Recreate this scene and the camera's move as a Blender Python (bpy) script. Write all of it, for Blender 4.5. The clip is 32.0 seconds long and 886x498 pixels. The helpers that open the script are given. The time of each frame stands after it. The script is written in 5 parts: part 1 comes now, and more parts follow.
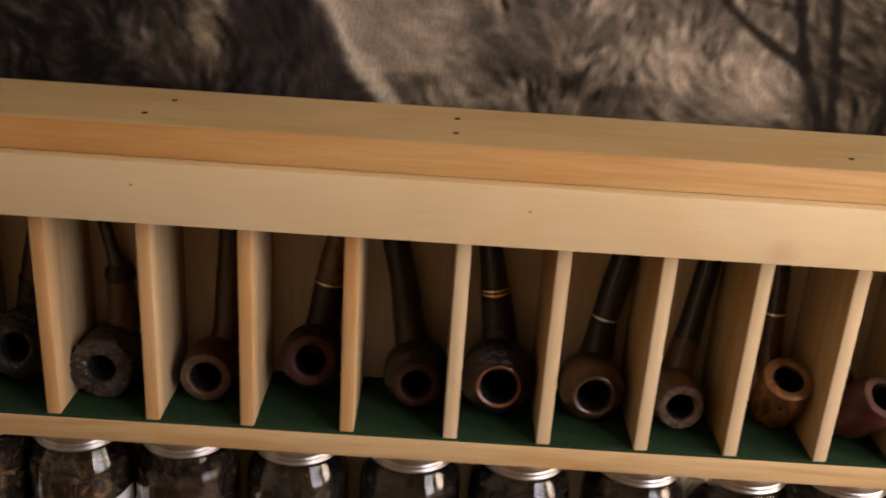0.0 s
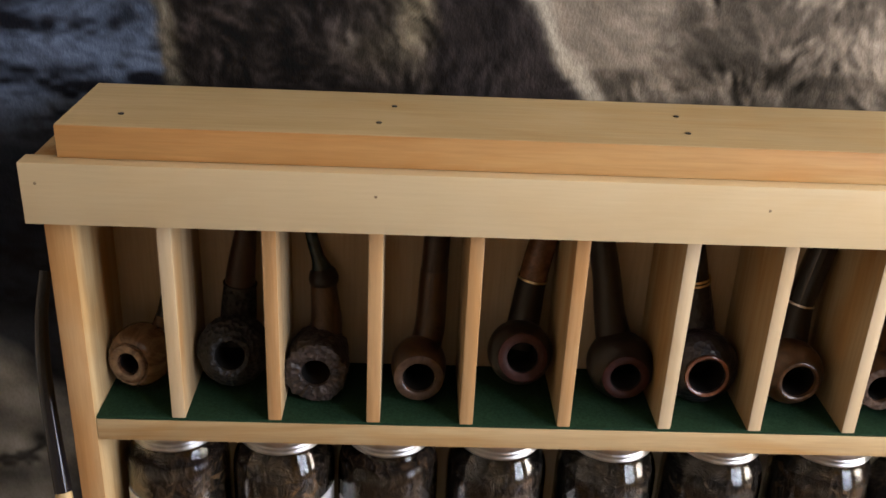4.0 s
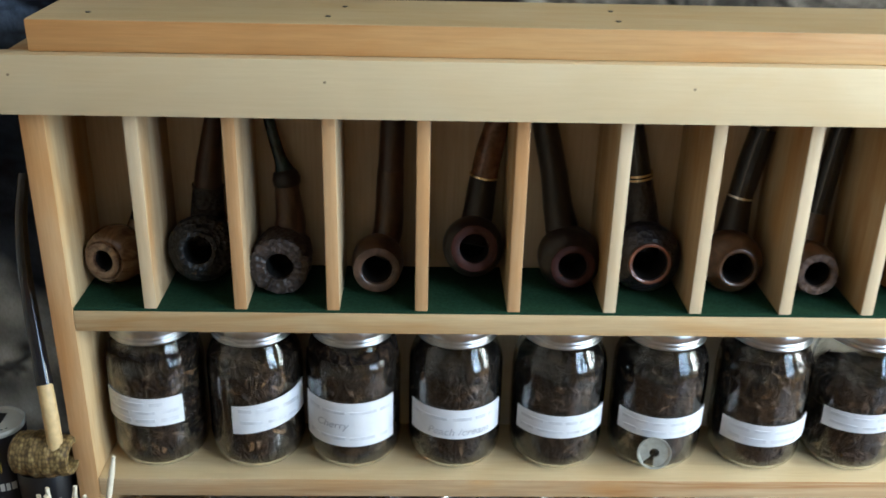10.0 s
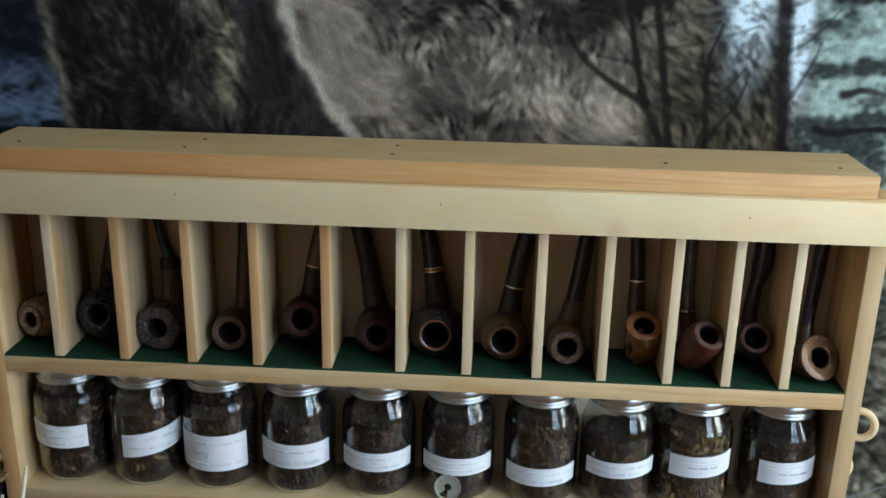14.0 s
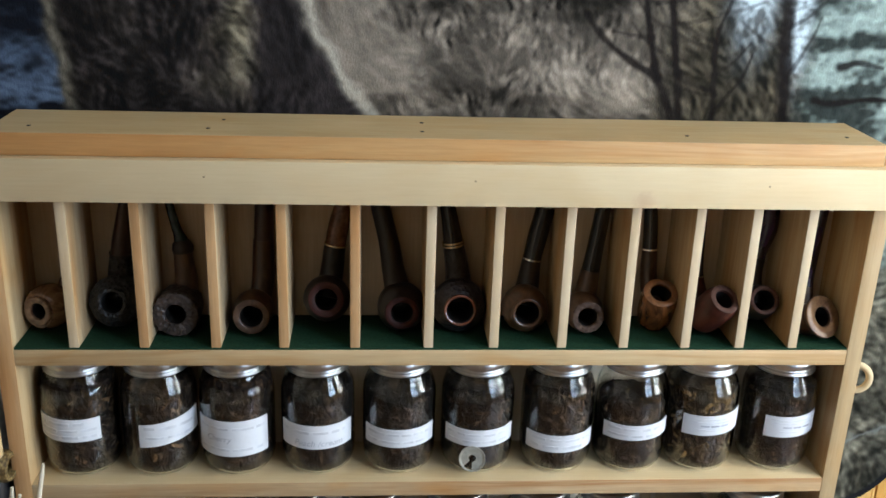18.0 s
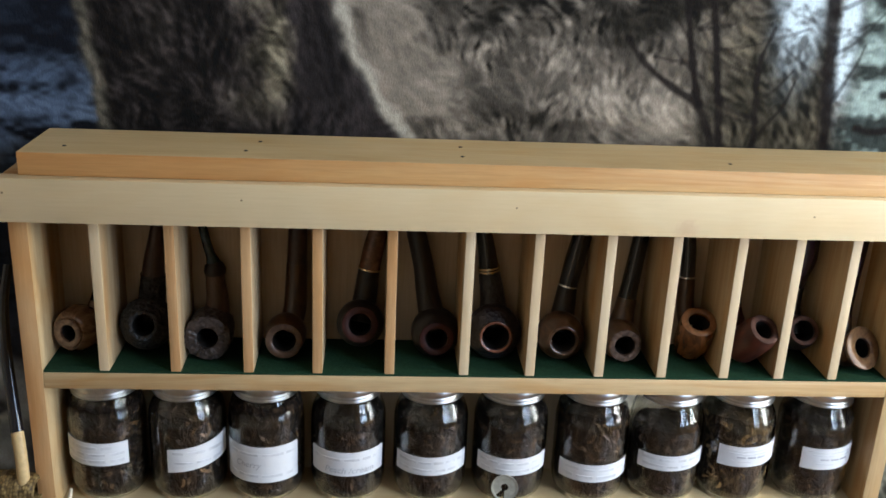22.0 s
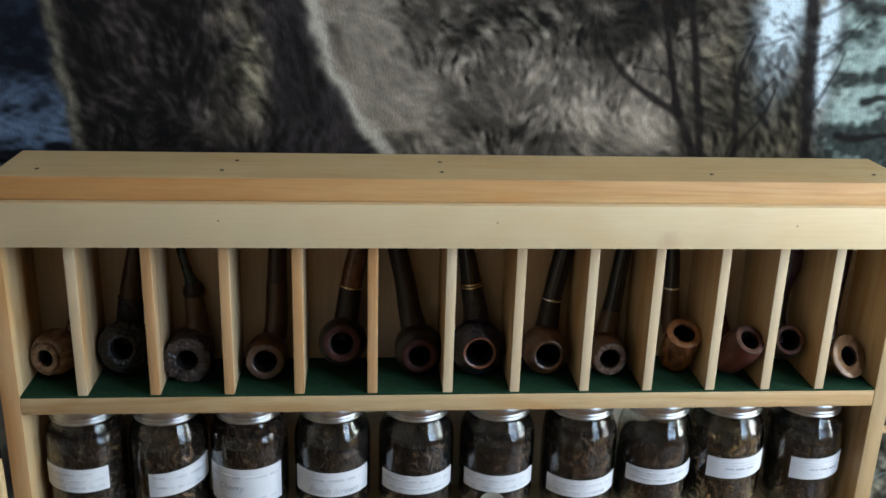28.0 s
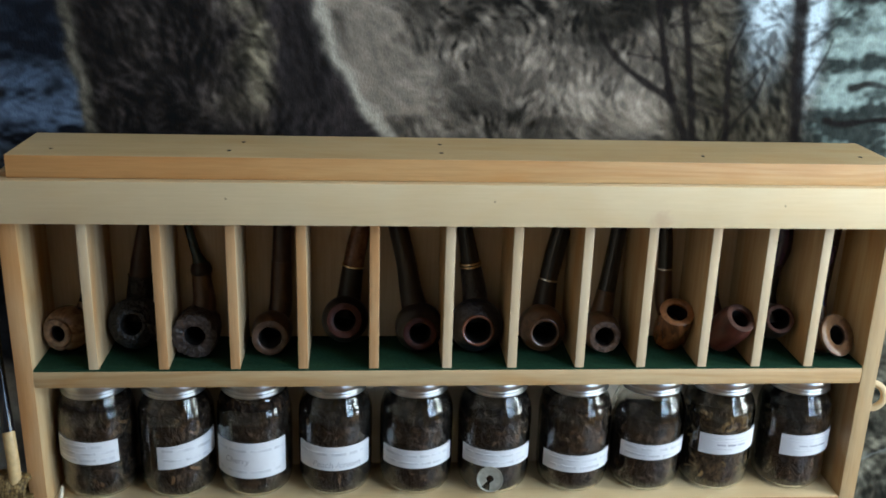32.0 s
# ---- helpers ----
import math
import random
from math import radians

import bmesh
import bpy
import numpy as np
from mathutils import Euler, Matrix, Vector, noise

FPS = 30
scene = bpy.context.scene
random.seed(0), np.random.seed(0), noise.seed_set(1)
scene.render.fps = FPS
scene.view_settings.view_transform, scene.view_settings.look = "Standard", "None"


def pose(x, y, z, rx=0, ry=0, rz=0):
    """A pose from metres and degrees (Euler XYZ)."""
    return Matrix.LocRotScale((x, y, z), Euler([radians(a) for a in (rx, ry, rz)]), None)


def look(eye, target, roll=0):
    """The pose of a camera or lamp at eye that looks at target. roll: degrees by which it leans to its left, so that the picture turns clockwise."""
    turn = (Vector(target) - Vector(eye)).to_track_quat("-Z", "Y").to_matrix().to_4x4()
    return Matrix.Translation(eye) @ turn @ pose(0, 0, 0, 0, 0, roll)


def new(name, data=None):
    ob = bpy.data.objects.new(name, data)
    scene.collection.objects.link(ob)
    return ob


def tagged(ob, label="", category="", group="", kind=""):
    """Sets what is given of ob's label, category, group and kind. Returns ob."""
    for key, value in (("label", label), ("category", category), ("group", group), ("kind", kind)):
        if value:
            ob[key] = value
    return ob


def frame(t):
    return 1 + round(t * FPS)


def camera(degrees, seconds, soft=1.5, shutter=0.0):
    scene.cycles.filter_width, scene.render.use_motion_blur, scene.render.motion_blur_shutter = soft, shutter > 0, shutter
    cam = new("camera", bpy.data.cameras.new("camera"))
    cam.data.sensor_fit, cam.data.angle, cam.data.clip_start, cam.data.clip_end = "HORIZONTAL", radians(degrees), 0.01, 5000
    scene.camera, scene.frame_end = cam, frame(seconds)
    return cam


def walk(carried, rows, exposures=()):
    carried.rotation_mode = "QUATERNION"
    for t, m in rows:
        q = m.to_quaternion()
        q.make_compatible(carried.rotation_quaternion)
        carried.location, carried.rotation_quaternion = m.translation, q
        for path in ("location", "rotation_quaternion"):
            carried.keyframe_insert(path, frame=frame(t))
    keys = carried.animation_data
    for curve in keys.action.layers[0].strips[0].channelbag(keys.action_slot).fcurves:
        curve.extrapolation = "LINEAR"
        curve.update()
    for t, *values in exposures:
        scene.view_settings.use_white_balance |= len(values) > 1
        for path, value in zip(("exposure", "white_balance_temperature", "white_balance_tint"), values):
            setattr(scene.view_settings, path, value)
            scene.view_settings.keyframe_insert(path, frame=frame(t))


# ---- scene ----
EXPOSURES = [(0.0, 0.06, 8120, 29), (1.0, 0.5, 7570, 21), (2.5, 0.56, 7130, 20), (5.0, 0.55, 6340, 15), (6.0, 0.57, 6080, 13), (7.0, 0.36, 5900, 17), (8.0, 0.41, 5650, 11), (9.0, 0.62, 5310, 2), (10.0, 0.77, 5420, 2), (11.0, 0.62, 5420, 2), (12.0, 0.48, 5420, 2), (13.0, 0.25, 5320, 2), (14.0, 0.11, 5370, 1), (16.5, 0.44, 5560, 5), (19.0, 0.48, 5670, 6), (24.0, 0.44, 5760, 8), (27.0, 0.42, 5620, 6), (28.0, 0.21, 5520, 4), (29.5, 0.27, 5370, 2), (31.0, 0.38, 5350, 1), (32.0, 0.26, 5390, 2)]

ZS = 0.37           # height of the pipe shelf above the table top
cam = camera(48.8, 32.0, soft=1.6, shutter=0.4)
# seconds, x, y, z, yaw, pitch, roll
PATH = [
    (0, 0.4228, -0.6448, 0.4226, -0.52, -22.11, 3.89),
    (0.5, 0.3158, -0.6235, 0.4304, -3.57, -24.63, 4.87),
    (1, 0.2540, -0.6420, 0.4345, -4.18, -24.75, 4.19),
    (1.5, 0.2393, -0.6516, 0.4410, -3.12, -24.42, 4.12),
    (2, 0.2349, -0.6539, 0.4382, -2.96, -24.55, 3.20),
    (2.5, 0.2284, -0.6471, 0.4416, -3.13, -24.73, 2.61),
    (4.5, 0.2354, -0.6324, 0.4514, -2.18, -25.39, 2.61),
    (5, 0.2291, -0.6312, 0.4481, -1.59, -26.64, 1.56),
    (5.5, 0.2380, -0.6312, 0.4451, -2.55, -26.22, 1.87),
    (6, 0.2491, -0.6375, 0.4396, -3.08, -25.37, 2.41),
    (6.5, 0.2234, -0.6395, 0.4671, -3.45, -24.51, 3.01),
    (7, 0.2039, -0.6473, 0.4700, -4.09, -24.15, 3.47),
    (7.5, 0.2186, -0.6588, 0.4650, -3.91, -23.89, 3.07),
    (8, 0.2194, -0.6742, 0.4512, -4.52, -24.04, 3.32),
    (8.5, 0.2307, -0.6893, 0.4325, -3.68, -24.97, 2.69),
    (9, 0.2391, -0.6963, 0.4099, -2.95, -25.78, 3.05),
    (9.5, 0.2594, -0.6872, 0.3879, -1.65, -25.54, 1.03),
    (10, 0.2821, -0.7173, 0.3843, -1.72, -24.32, 1.37),
    (10.5, 0.3506, -0.7768, 0.3861, 0.51, -22.38, 2.71),
    (11, 0.4344, -0.8391, 0.3834, 2.46, -22.71, 1.93),
    (11.5, 0.4790, -0.8815, 0.3942, 3.81, -23.91, 1.22),
    (12, 0.5278, -0.9137, 0.4057, 4.27, -20.74, -0.18),
    (12.5, 0.5719, -0.9274, 0.4271, 4.18, -19.47, -0.19),
    (13, 0.5796, -0.9311, 0.4607, 4.06, -19.75, -0.02),
    (13.5, 0.5679, -0.9413, 0.4704, 3.57, -19.65, 0.66),
    (14, 0.5439, -0.9612, 0.4707, 3.32, -18.64, 1.18),
    (14.5, 0.5344, -0.9748, 0.4773, 3.25, -18.53, 0.84),
    (16.5, 0.4085, -0.9843, 0.4834, -2.51, -20.00, 1.58),
    (17, 0.3698, -0.9861, 0.4790, -4.19, -19.68, 2.15),
    (17.5, 0.3649, -0.9773, 0.4807, -4.42, -20.17, 1.89),
    (18, 0.3839, -0.9664, 0.4782, -4.29, -20.34, 1.92),
    (18.5, 0.3709, -0.9610, 0.4767, -4.34, -20.30, 1.92),
    (19, 0.3587, -0.9627, 0.4827, -4.45, -20.01, 2.13),
    (19.5, 0.3449, -0.9644, 0.4843, -4.69, -19.60, 2.33),
    (20, 0.3393, -0.9592, 0.4843, -4.86, -19.68, 2.59),
    (20.5, 0.3375, -0.9491, 0.4855, -4.66, -19.74, 2.48),
    (21, 0.3384, -0.9439, 0.4843, -4.25, -19.59, 2.79),
    (21.5, 0.3330, -0.9416, 0.4892, -4.21, -19.65, 2.69),
    (22, 0.3449, -0.9431, 0.4882, -4.27, -19.81, 2.66),
    (22.5, 0.3334, -0.9399, 0.4965, -4.76, -19.57, 2.92),
    (23, 0.3185, -0.9292, 0.4956, -5.35, -19.55, 2.85),
    (23.5, 0.3251, -0.9223, 0.4981, -5.55, -19.48, 2.65),
    (24, 0.3670, -0.9301, 0.5081, -5.39, -19.73, 2.23),
    (24.5, 0.3876, -0.9672, 0.5325, -4.24, -18.69, 1.54),
    (25, 0.3966, -0.9672, 0.5113, -3.99, -19.40, 1.08),
    (25.5, 0.3726, -0.9452, 0.4827, -4.66, -20.78, 1.55),
    (27.5, 0.3491, -0.9151, 0.4860, -5.79, -20.28, 2.24),
    (28, 0.3539, -0.9304, 0.4929, -4.93, -19.32, 1.76),
    (28.5, 0.3562, -0.9439, 0.4939, -4.80, -18.92, 1.79),
    (29, 0.3797, -0.9748, 0.4966, -4.27, -17.69, 2.60),
    (29.5, 0.3722, -0.9833, 0.4552, -4.56, -19.87, 2.22),
    (30, 0.3724, -0.9829, 0.4324, -4.57, -20.33, 1.92),
    (30.5, 0.3792, -0.9701, 0.4465, -4.95, -20.92, 1.57),
    (31, 0.3954, -0.9588, 0.4583, -4.94, -20.78, 1.15),
    (31.5, 0.3920, -0.9673, 0.4684, -4.28, -19.96, 0.77),
    (32, 0.3563, -0.9719, 0.4762, -4.66, -18.93, 1.77),
]


def stand(x, y, z, yaw, pitch, roll):
    yaw, pitch = radians(yaw), radians(pitch)
    eye = Vector((x, y, z + ZS))
    ahead = Vector((-math.sin(yaw) * math.cos(pitch), math.cos(yaw) * math.cos(pitch), math.sin(pitch)))
    return look(eye, eye + 2 * ahead, roll)


walk(cam, [(t, stand(*row)) for t, *row in PATH], EXPOSURES)

# ---- world and light ----
world = bpy.data.worlds.new("sky")
scene.world = world
world.use_nodes = True
wn = world.node_tree
sky = wn.nodes.new("ShaderNodeTexSky")
sky.sky_type, sky.sun_disc = "NISHITA", False
sky.sun_elevation, sky.sun_rotation = radians(38), radians(120)
wn.links.new(sky.outputs[0], wn.nodes["Background"].inputs[0])
wn.nodes["Background"].inputs[1].default_value = 0.12

sun = new("sun", bpy.data.lights.new("sun", "SUN"))
sun.data.energy, sun.data.angle, sun.data.color = 2.5, radians(0.5), (1.0, 0.95, 0.86)
sun.matrix_world = look((6, 4.5, 6), (0.5, -1.5, 0))

# daylight in the side wall window; corner opening and lamp are added as fill
def pane_light(name, y, z, wide, high, energy, colour, aim):
    lamp = new(name, bpy.data.lights.new(name, "AREA"))
    lamp.data.shape, lamp.data.size, lamp.data.size_y = "RECTANGLE", wide, high
    lamp.data.energy, lamp.data.color = energy, colour
    lamp.matrix_world = look((1.62, y, z), (0.78, -0.10, z + aim))


pane_light("window_sky_light", -1.02, 1.18, 0.66, 0.82, 16.0, (0.90, 0.95, 1.0), -0.25)
pane_light("window_low_light", -1.02, 0.46, 0.66, 0.52, 7.2, (0.62, 0.78, 1.0), -0.02)
# no source known here: added to brighten the right end and warm the boards
pane_light("corner_window_light", -0.30, 0.80, 0.34, 1.20, 13.0, (1.0, 0.95, 0.84), -0.10)


# ---- materials ----
def material(name, rough=0.5, metal=0.0, spec=0.5):
    m = bpy.data.materials.new(name)
    m.use_nodes = True
    nt = m.node_tree
    b = nt.nodes["Principled BSDF"]
    b.inputs["Roughness"].default_value, b.inputs["Metallic"].default_value = rough, metal
    b.inputs["Specular IOR Level"].default_value = spec
    return m, nt, b


def node(nt, kind, **inputs):
    n = nt.nodes.new("ShaderNode" + kind)
    for key, v in inputs.items():
        n.inputs[key.replace("_", " ")].default_value = v
    return n


def ramp(nt, source, stops):
    r = nt.nodes.new("ShaderNodeValToRGB")
    e = r.color_ramp.elements
    while len(e) < len(stops):
        e.new(0.5)
    for k, (pos, col) in zip(e, stops):
        k.position, k.color = pos, (*col, 1)
    nt.links.new(source, r.inputs[0])
    return r.outputs[0]


def mixed(nt, fac, a, b, mode="MIX"):
    n = nt.nodes.new("ShaderNodeMix")
    n.data_type, n.blend_type = "RGBA", mode
    for socket, v in ((n.inputs[0], fac), (n.inputs[6], a), (n.inputs[7], b)):
        if isinstance(v, (int, float)):
            socket.default_value = v
        elif isinstance(v, tuple):
            socket.default_value = (*v, 1)
        else:
            nt.links.new(v, socket)
    return n.outputs[2]


def coords(nt, scale, kind="Object"):
    """Texture coordinates, scaled, shifted for each object by its own random number."""
    tc, mp = nt.nodes.new("ShaderNodeTexCoord"), nt.nodes.new("ShaderNodeMapping")
    info = nt.nodes.new("ShaderNodeObjectInfo")
    mul = nt.nodes.new("ShaderNodeMath")
    mul.operation = "MULTIPLY"
    mul.inputs[1].default_value = 37.0
    nt.links.new(info.outputs["Random"], mul.inputs[0])
    nt.links.new(mul.outputs[0], mp.inputs["Location"])
    nt.links.new(tc.outputs[kind], mp.inputs[0])
    mp.inputs["Scale"].default_value = scale
    return mp.outputs[0]


def bumped(nt, b, height, strength=0.3, distance=0.001):
    bm = nt.nodes.new("ShaderNodeBump")
    bm.inputs["Strength"].default_value, bm.inputs["Distance"].default_value = strength, distance
    nt.links.new(height, bm.inputs["Height"])
    nt.links.new(bm.outputs[0], b.inputs["Normal"])


def pine(name, pale, streak, along="x", amount=0.6, rough=0.55, fibre=0.35):
    """Bare pine: long streaks of late wood along one axis, fine fibre and faint blotches."""
    m, nt, b = material(name, rough, 0, 0.35)
    long_, short = 1.6, 34.0
    sc = {"x": (long_, short, short), "y": (short, long_, short), "z": (short, short, long_)}[along]
    n1 = node(nt, "TexNoise", Scale=1.0, Detail=5.0, Roughness=0.6, Distortion=0.6)
    nt.links.new(coords(nt, sc), n1.inputs[0])
    fine = node(nt, "TexNoise", Scale=7.0, Detail=3.0, Roughness=0.7)
    nt.links.new(coords(nt, tuple(v * 1.5 for v in sc)), fine.inputs[0])
    blotch = node(nt, "TexNoise", Scale=9.0, Detail=2.0)
    nt.links.new(coords(nt, (1, 1, 1)), blotch.inputs[0])
    mid = tuple(p * 0.5 + s * 0.5 for p, s in zip(pale, streak))
    c = ramp(nt, n1.outputs[0], [(0.36, pale), (0.52, mid), (0.6, streak), (0.7, pale)])
    c = mixed(nt, amount, pale, c)
    c = mixed(nt, fibre, c, ramp(nt, fine.outputs[0], [(0.3, (0.62, 0.56, 0.5)), (0.65, (1, 1, 1))]), "MULTIPLY")
    c = mixed(nt, 0.3, c, ramp(nt, blotch.outputs[0], [(0.35, (0.78, 0.72, 0.62)), (0.6, (1, 1, 1))]), "MULTIPLY")
    # honey-coloured heartwood drifting along the grain
    heart = node(nt, "TexNoise", Scale=1.0, Detail=3.0, Roughness=0.55, Distortion=0.8)
    drift = {"x": (5.0, 16.0, 16.0), "y": (16.0, 5.0, 16.0), "z": (16.0, 16.0, 5.0)}[along]
    nt.links.new(coords(nt, drift), heart.inputs[0])
    c = mixed(nt, ramp(nt, heart.outputs[0], [(0.48, (0, 0, 0)), (0.70, (amount, amount, amount))]), c, mixed(nt, 1.0, c, (0.94, 0.76, 0.52), "MULTIPLY"))
    nt.links.new(c, b.inputs["Base Color"])
    bumped(nt, b, fine.outputs[0], 0.25, 0.0006)
    return m


m_header = pine("pale_pine", (0.64, 0.52, 0.318), (0.60, 0.46, 0.262), "x", 0.25, 0.6, 0.14)
nt = m_header.node_tree
tc = nt.nodes.new("ShaderNodeTexCoord")
off = node(nt, "VectorMath")
off.operation = "DISTANCE"
off.inputs[1].default_value = (0.662, -0.0175, 0.180)
nt.links.new(tc.outputs["Object"], off.inputs[0])
wear = node(nt, "TexNoise", Scale=260.0, Detail=3.0)
nt.links.new(tc.outputs["Object"], wear.inputs[0])
spotty = nt.nodes.new("ShaderNodeMath")
spotty.operation = "MULTIPLY_ADD"
spotty.inputs[1].default_value = 0.012
nt.links.new(wear.outputs[0], spotty.inputs[0])
nt.links.new(off.outputs["Value"], spotty.inputs[2])
b = nt.nodes["Principled BSDF"]
clean = b.inputs["Base Color"].links[0].from_socket
nt.links.new(mixed(nt, ramp(nt, spotty.outputs[0], [(0.010, (0.45, 0.45, 0.45)), (0.020, (0, 0, 0))]), clean, (0.42, 0.26, 0.17)), b.inputs["Base Color"])
m_cap = pine("cap_pine", (0.58, 0.375, 0.175), (0.47, 0.24, 0.085), "x", 0.85, 0.5)
nt = m_cap.node_tree
b = nt.nodes["Principled BSDF"]
place = nt.nodes.new("ShaderNodeSeparateXYZ")
nt.links.new(nt.nodes.new("ShaderNodeTexCoord").outputs["Object"], place.inputs[0])
grain = b.inputs["Base Color"].links[0].from_socket
nt.links.new(mixed(nt, ramp(nt, place.outputs[0], [(0.15, (0, 0, 0)), (0.6, (1, 1, 1))]), mixed(nt, 1.0, grain, (0.99, 0.88, 0.72), "MULTIPLY"), mixed(nt, 1.0, grain, (0.99, 1.03, 1.02), "MULTIPLY")), b.inputs["Base Color"])
m_captop = pine("cap_top_pine", (0.54, 0.43, 0.24), (0.46, 0.34, 0.17), "x", 0.5, 0.6)
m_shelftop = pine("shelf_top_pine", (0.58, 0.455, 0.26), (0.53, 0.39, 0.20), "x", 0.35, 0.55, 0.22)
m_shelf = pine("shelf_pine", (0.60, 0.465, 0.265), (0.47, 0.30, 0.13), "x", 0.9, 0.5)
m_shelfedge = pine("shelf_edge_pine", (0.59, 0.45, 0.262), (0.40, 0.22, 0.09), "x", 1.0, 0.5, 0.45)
m_side = pine("side_pine", (0.58, 0.445, 0.25), (0.45, 0.285, 0.125), "z", 0.95, 0.5, 0.4)
m_stile = pine("stile_edge_pine", (0.50, 0.375, 0.205), (0.42, 0.29, 0.14), "z", 0.7, 0.5)
m_divider = pine("divider_pine", (0.52, 0.41, 0.255), (0.40, 0.265, 0.135), "z", 0.95, 0.55, 0.45)
m_divedge = pine("divider_edge_pine", (0.58, 0.38, 0.19), (0.46, 0.25, 0.10), "z", 0.8, 0.5)
m_divpale = pine("pale_divider_edge_pine", (0.64, 0.515, 0.335), (0.58, 0.43, 0.25), "z", 0.35, 0.55, 0.2)
m_back = pine("back_ply", (0.58, 0.475, 0.34), (0.50, 0.385, 0.26), "z", 0.4, 0.7)
m_panel = pine("varnished_panel", (0.90, 0.61, 0.21), (0.82, 0.48, 0.13), "z", 0.8, 0.35)
m_groove = pine("groove_wood", (0.30, 0.10, 0.035), (0.18, 0.05, 0.02), "z", 0.8, 0.5)
m_table = pine("table_wood", (0.22, 0.12, 0.06), (0.14, 0.07, 0.03), "x", 0.8, 0.4)


def plain(name, col, rough=0.5, metal=0.0, spec=0.5, vary=0.25, scale=60.0, bump=0.15, deep=0.0005):
    """A near-even surface with slight uneven tone and fine relief."""
    m, nt, b = material(name, rough, metal, spec)
    n = node(nt, "TexNoise", Scale=scale, Detail=4.0, Roughness=0.6)
    nt.links.new(coords(nt, (1, 1, 1)), n.inputs[0])
    low = tuple(c * (1 - vary) for c in col)
    nt.links.new(ramp(nt, n.outputs[0], [(0.3, low), (0.65, col)]), b.inputs["Base Color"])
    if bump:
        bumped(nt, b, n.outputs[0], bump, deep)
    return m


m_felt = plain("green_felt", (0.016, 0.047, 0.025), 0.95, 0, 0.1, 0.45, 500.0, 0.6, 0.0008)
m_faint = plain("filled_nail_hole", (0.30, 0.22, 0.13), 0.6, 0, 0.3, 0.3)
m_nail = plain("dark_nail", (0.05, 0.045, 0.04), 0.5, 0.6, 0.5, 0.3)
m_lid = plain("tin_lid", (0.60, 0.605, 0.60), 0.33, 1.0, 0.5, 0.25, 90.0, 0.05)
m_lidtop = plain("dull_tin_lid_top", (0.46, 0.42, 0.36), 0.34, 1.0, 0.5, 0.35, 40.0, 0.05)
m_label = plain("white_paper_label", (0.69, 0.70, 0.73), 0.7, 0, 0.3, 0.06, 120.0, 0.1)
m_oldlabel = plain("cream_paper_label", (0.66, 0.60, 0.50), 0.7, 0, 0.3, 0.1, 120.0, 0.1)
m_ink = plain("grey_ink", (0.67, 0.68, 0.72), 0.8, 0, 0.2, 0.3)
m_pen = plain("dark_pen_ink", (0.46, 0.47, 0.52), 0.8, 0, 0.2, 0.3)
m_wallpaint = plain("wall_paint", (0.76, 0.69, 0.57), 0.8, 0, 0.3, 0.1, 6.0, 0.1)
m_ceiling = plain("ceiling_paint", (0.80, 0.77, 0.71), 0.85, 0, 0.3, 0.08, 6.0, 0.1)
m_floor = plain("floor_carpet", (0.30, 0.23, 0.17), 0.95, 0, 0.1, 0.35, 200.0, 0.5)
m_frame = plain("window_frame_paint", (0.78, 0.77, 0.74), 0.4, 0, 0.5, 0.08, 20.0, 0.05)


def glass(name, tint=(0.95, 0.97, 0.95), rough=0.0):
    m, nt, b = material(name, rough)
    b.inputs["Base Color"].default_value = (*tint, 1)
    b.inputs["Transmission Weight"].default_value, b.inputs["IOR"].default_value = 1.0, 1.45
    return m


m_glass = glass("jar_glass", (0.90, 0.90, 0.86))
nt = m_glass.node_tree
wave = node(nt, "TexNoise", Scale=55.0, Detail=1.5, Roughness=0.5)
nt.links.new(coords(nt, (1, 1, 0.6)), wave.inputs[0])
bumped(nt, nt.nodes["Principled BSDF"], wave.outputs[0], 0.35, 0.0014)
m_plastic = glass("clear_plastic", (0.90, 0.93, 0.91), 0.06)
m_plastic.node_tree.nodes["Principled BSDF"].inputs["Transmission Weight"].default_value = 0.95


# ---- mesh helpers ----
def box(bm, x0, x1, y0, y1, z0, z1, bevel=0.0):
    """Adds a box, its edges rounded by one small bevel."""
    made = bmesh.ops.create_cube(bm, size=1.0)["verts"]
    for v in made:
        v.co = Vector(((x0 + x1) / 2 + v.co.x * (x1 - x0), (y0 + y1) / 2 + v.co.y * (y1 - y0), (z0 + z1) / 2 + v.co.z * (z1 - z0)))
    if bevel:
        edges = list({e for v in made for e in v.link_edges})
        bmesh.ops.bevel(bm, geom=edges, offset=bevel, segments=2, affect="EDGES", profile=0.6)
    return bm


def boxed(x0, x1, y0, y1, z0, z1, bevel=0.0):
    return box(bmesh.new(), x0, x1, y0, y1, z0, z1, bevel)


def lathe(profile, steps=40, close=False, bm=None):
    """Turns (radius, height) pairs round z."""
    bm = bm or bmesh.new()
    rings = []
    for r, h in profile:
        if r < 1e-6:
            rings.append([bm.verts.new((0, 0, h))])
        else:
            rings.append([bm.verts.new((r * math.cos(2 * math.pi * k / steps), r * math.sin(2 * math.pi * k / steps), h)) for k in range(steps)])
    for a, b in zip(rings, rings[1:] + ([rings[0]] if close else [])):
        for k in range(steps):
            q = [a[k % len(a)], a[(k + 1) % len(a)], b[(k + 1) % len(b)], b[k % len(b)]]
            q = list(dict.fromkeys(q))
            if len(q) > 2:
                bm.faces.new(q)
    bmesh.ops.recalc_face_normals(bm, faces=bm.faces)
    return bm


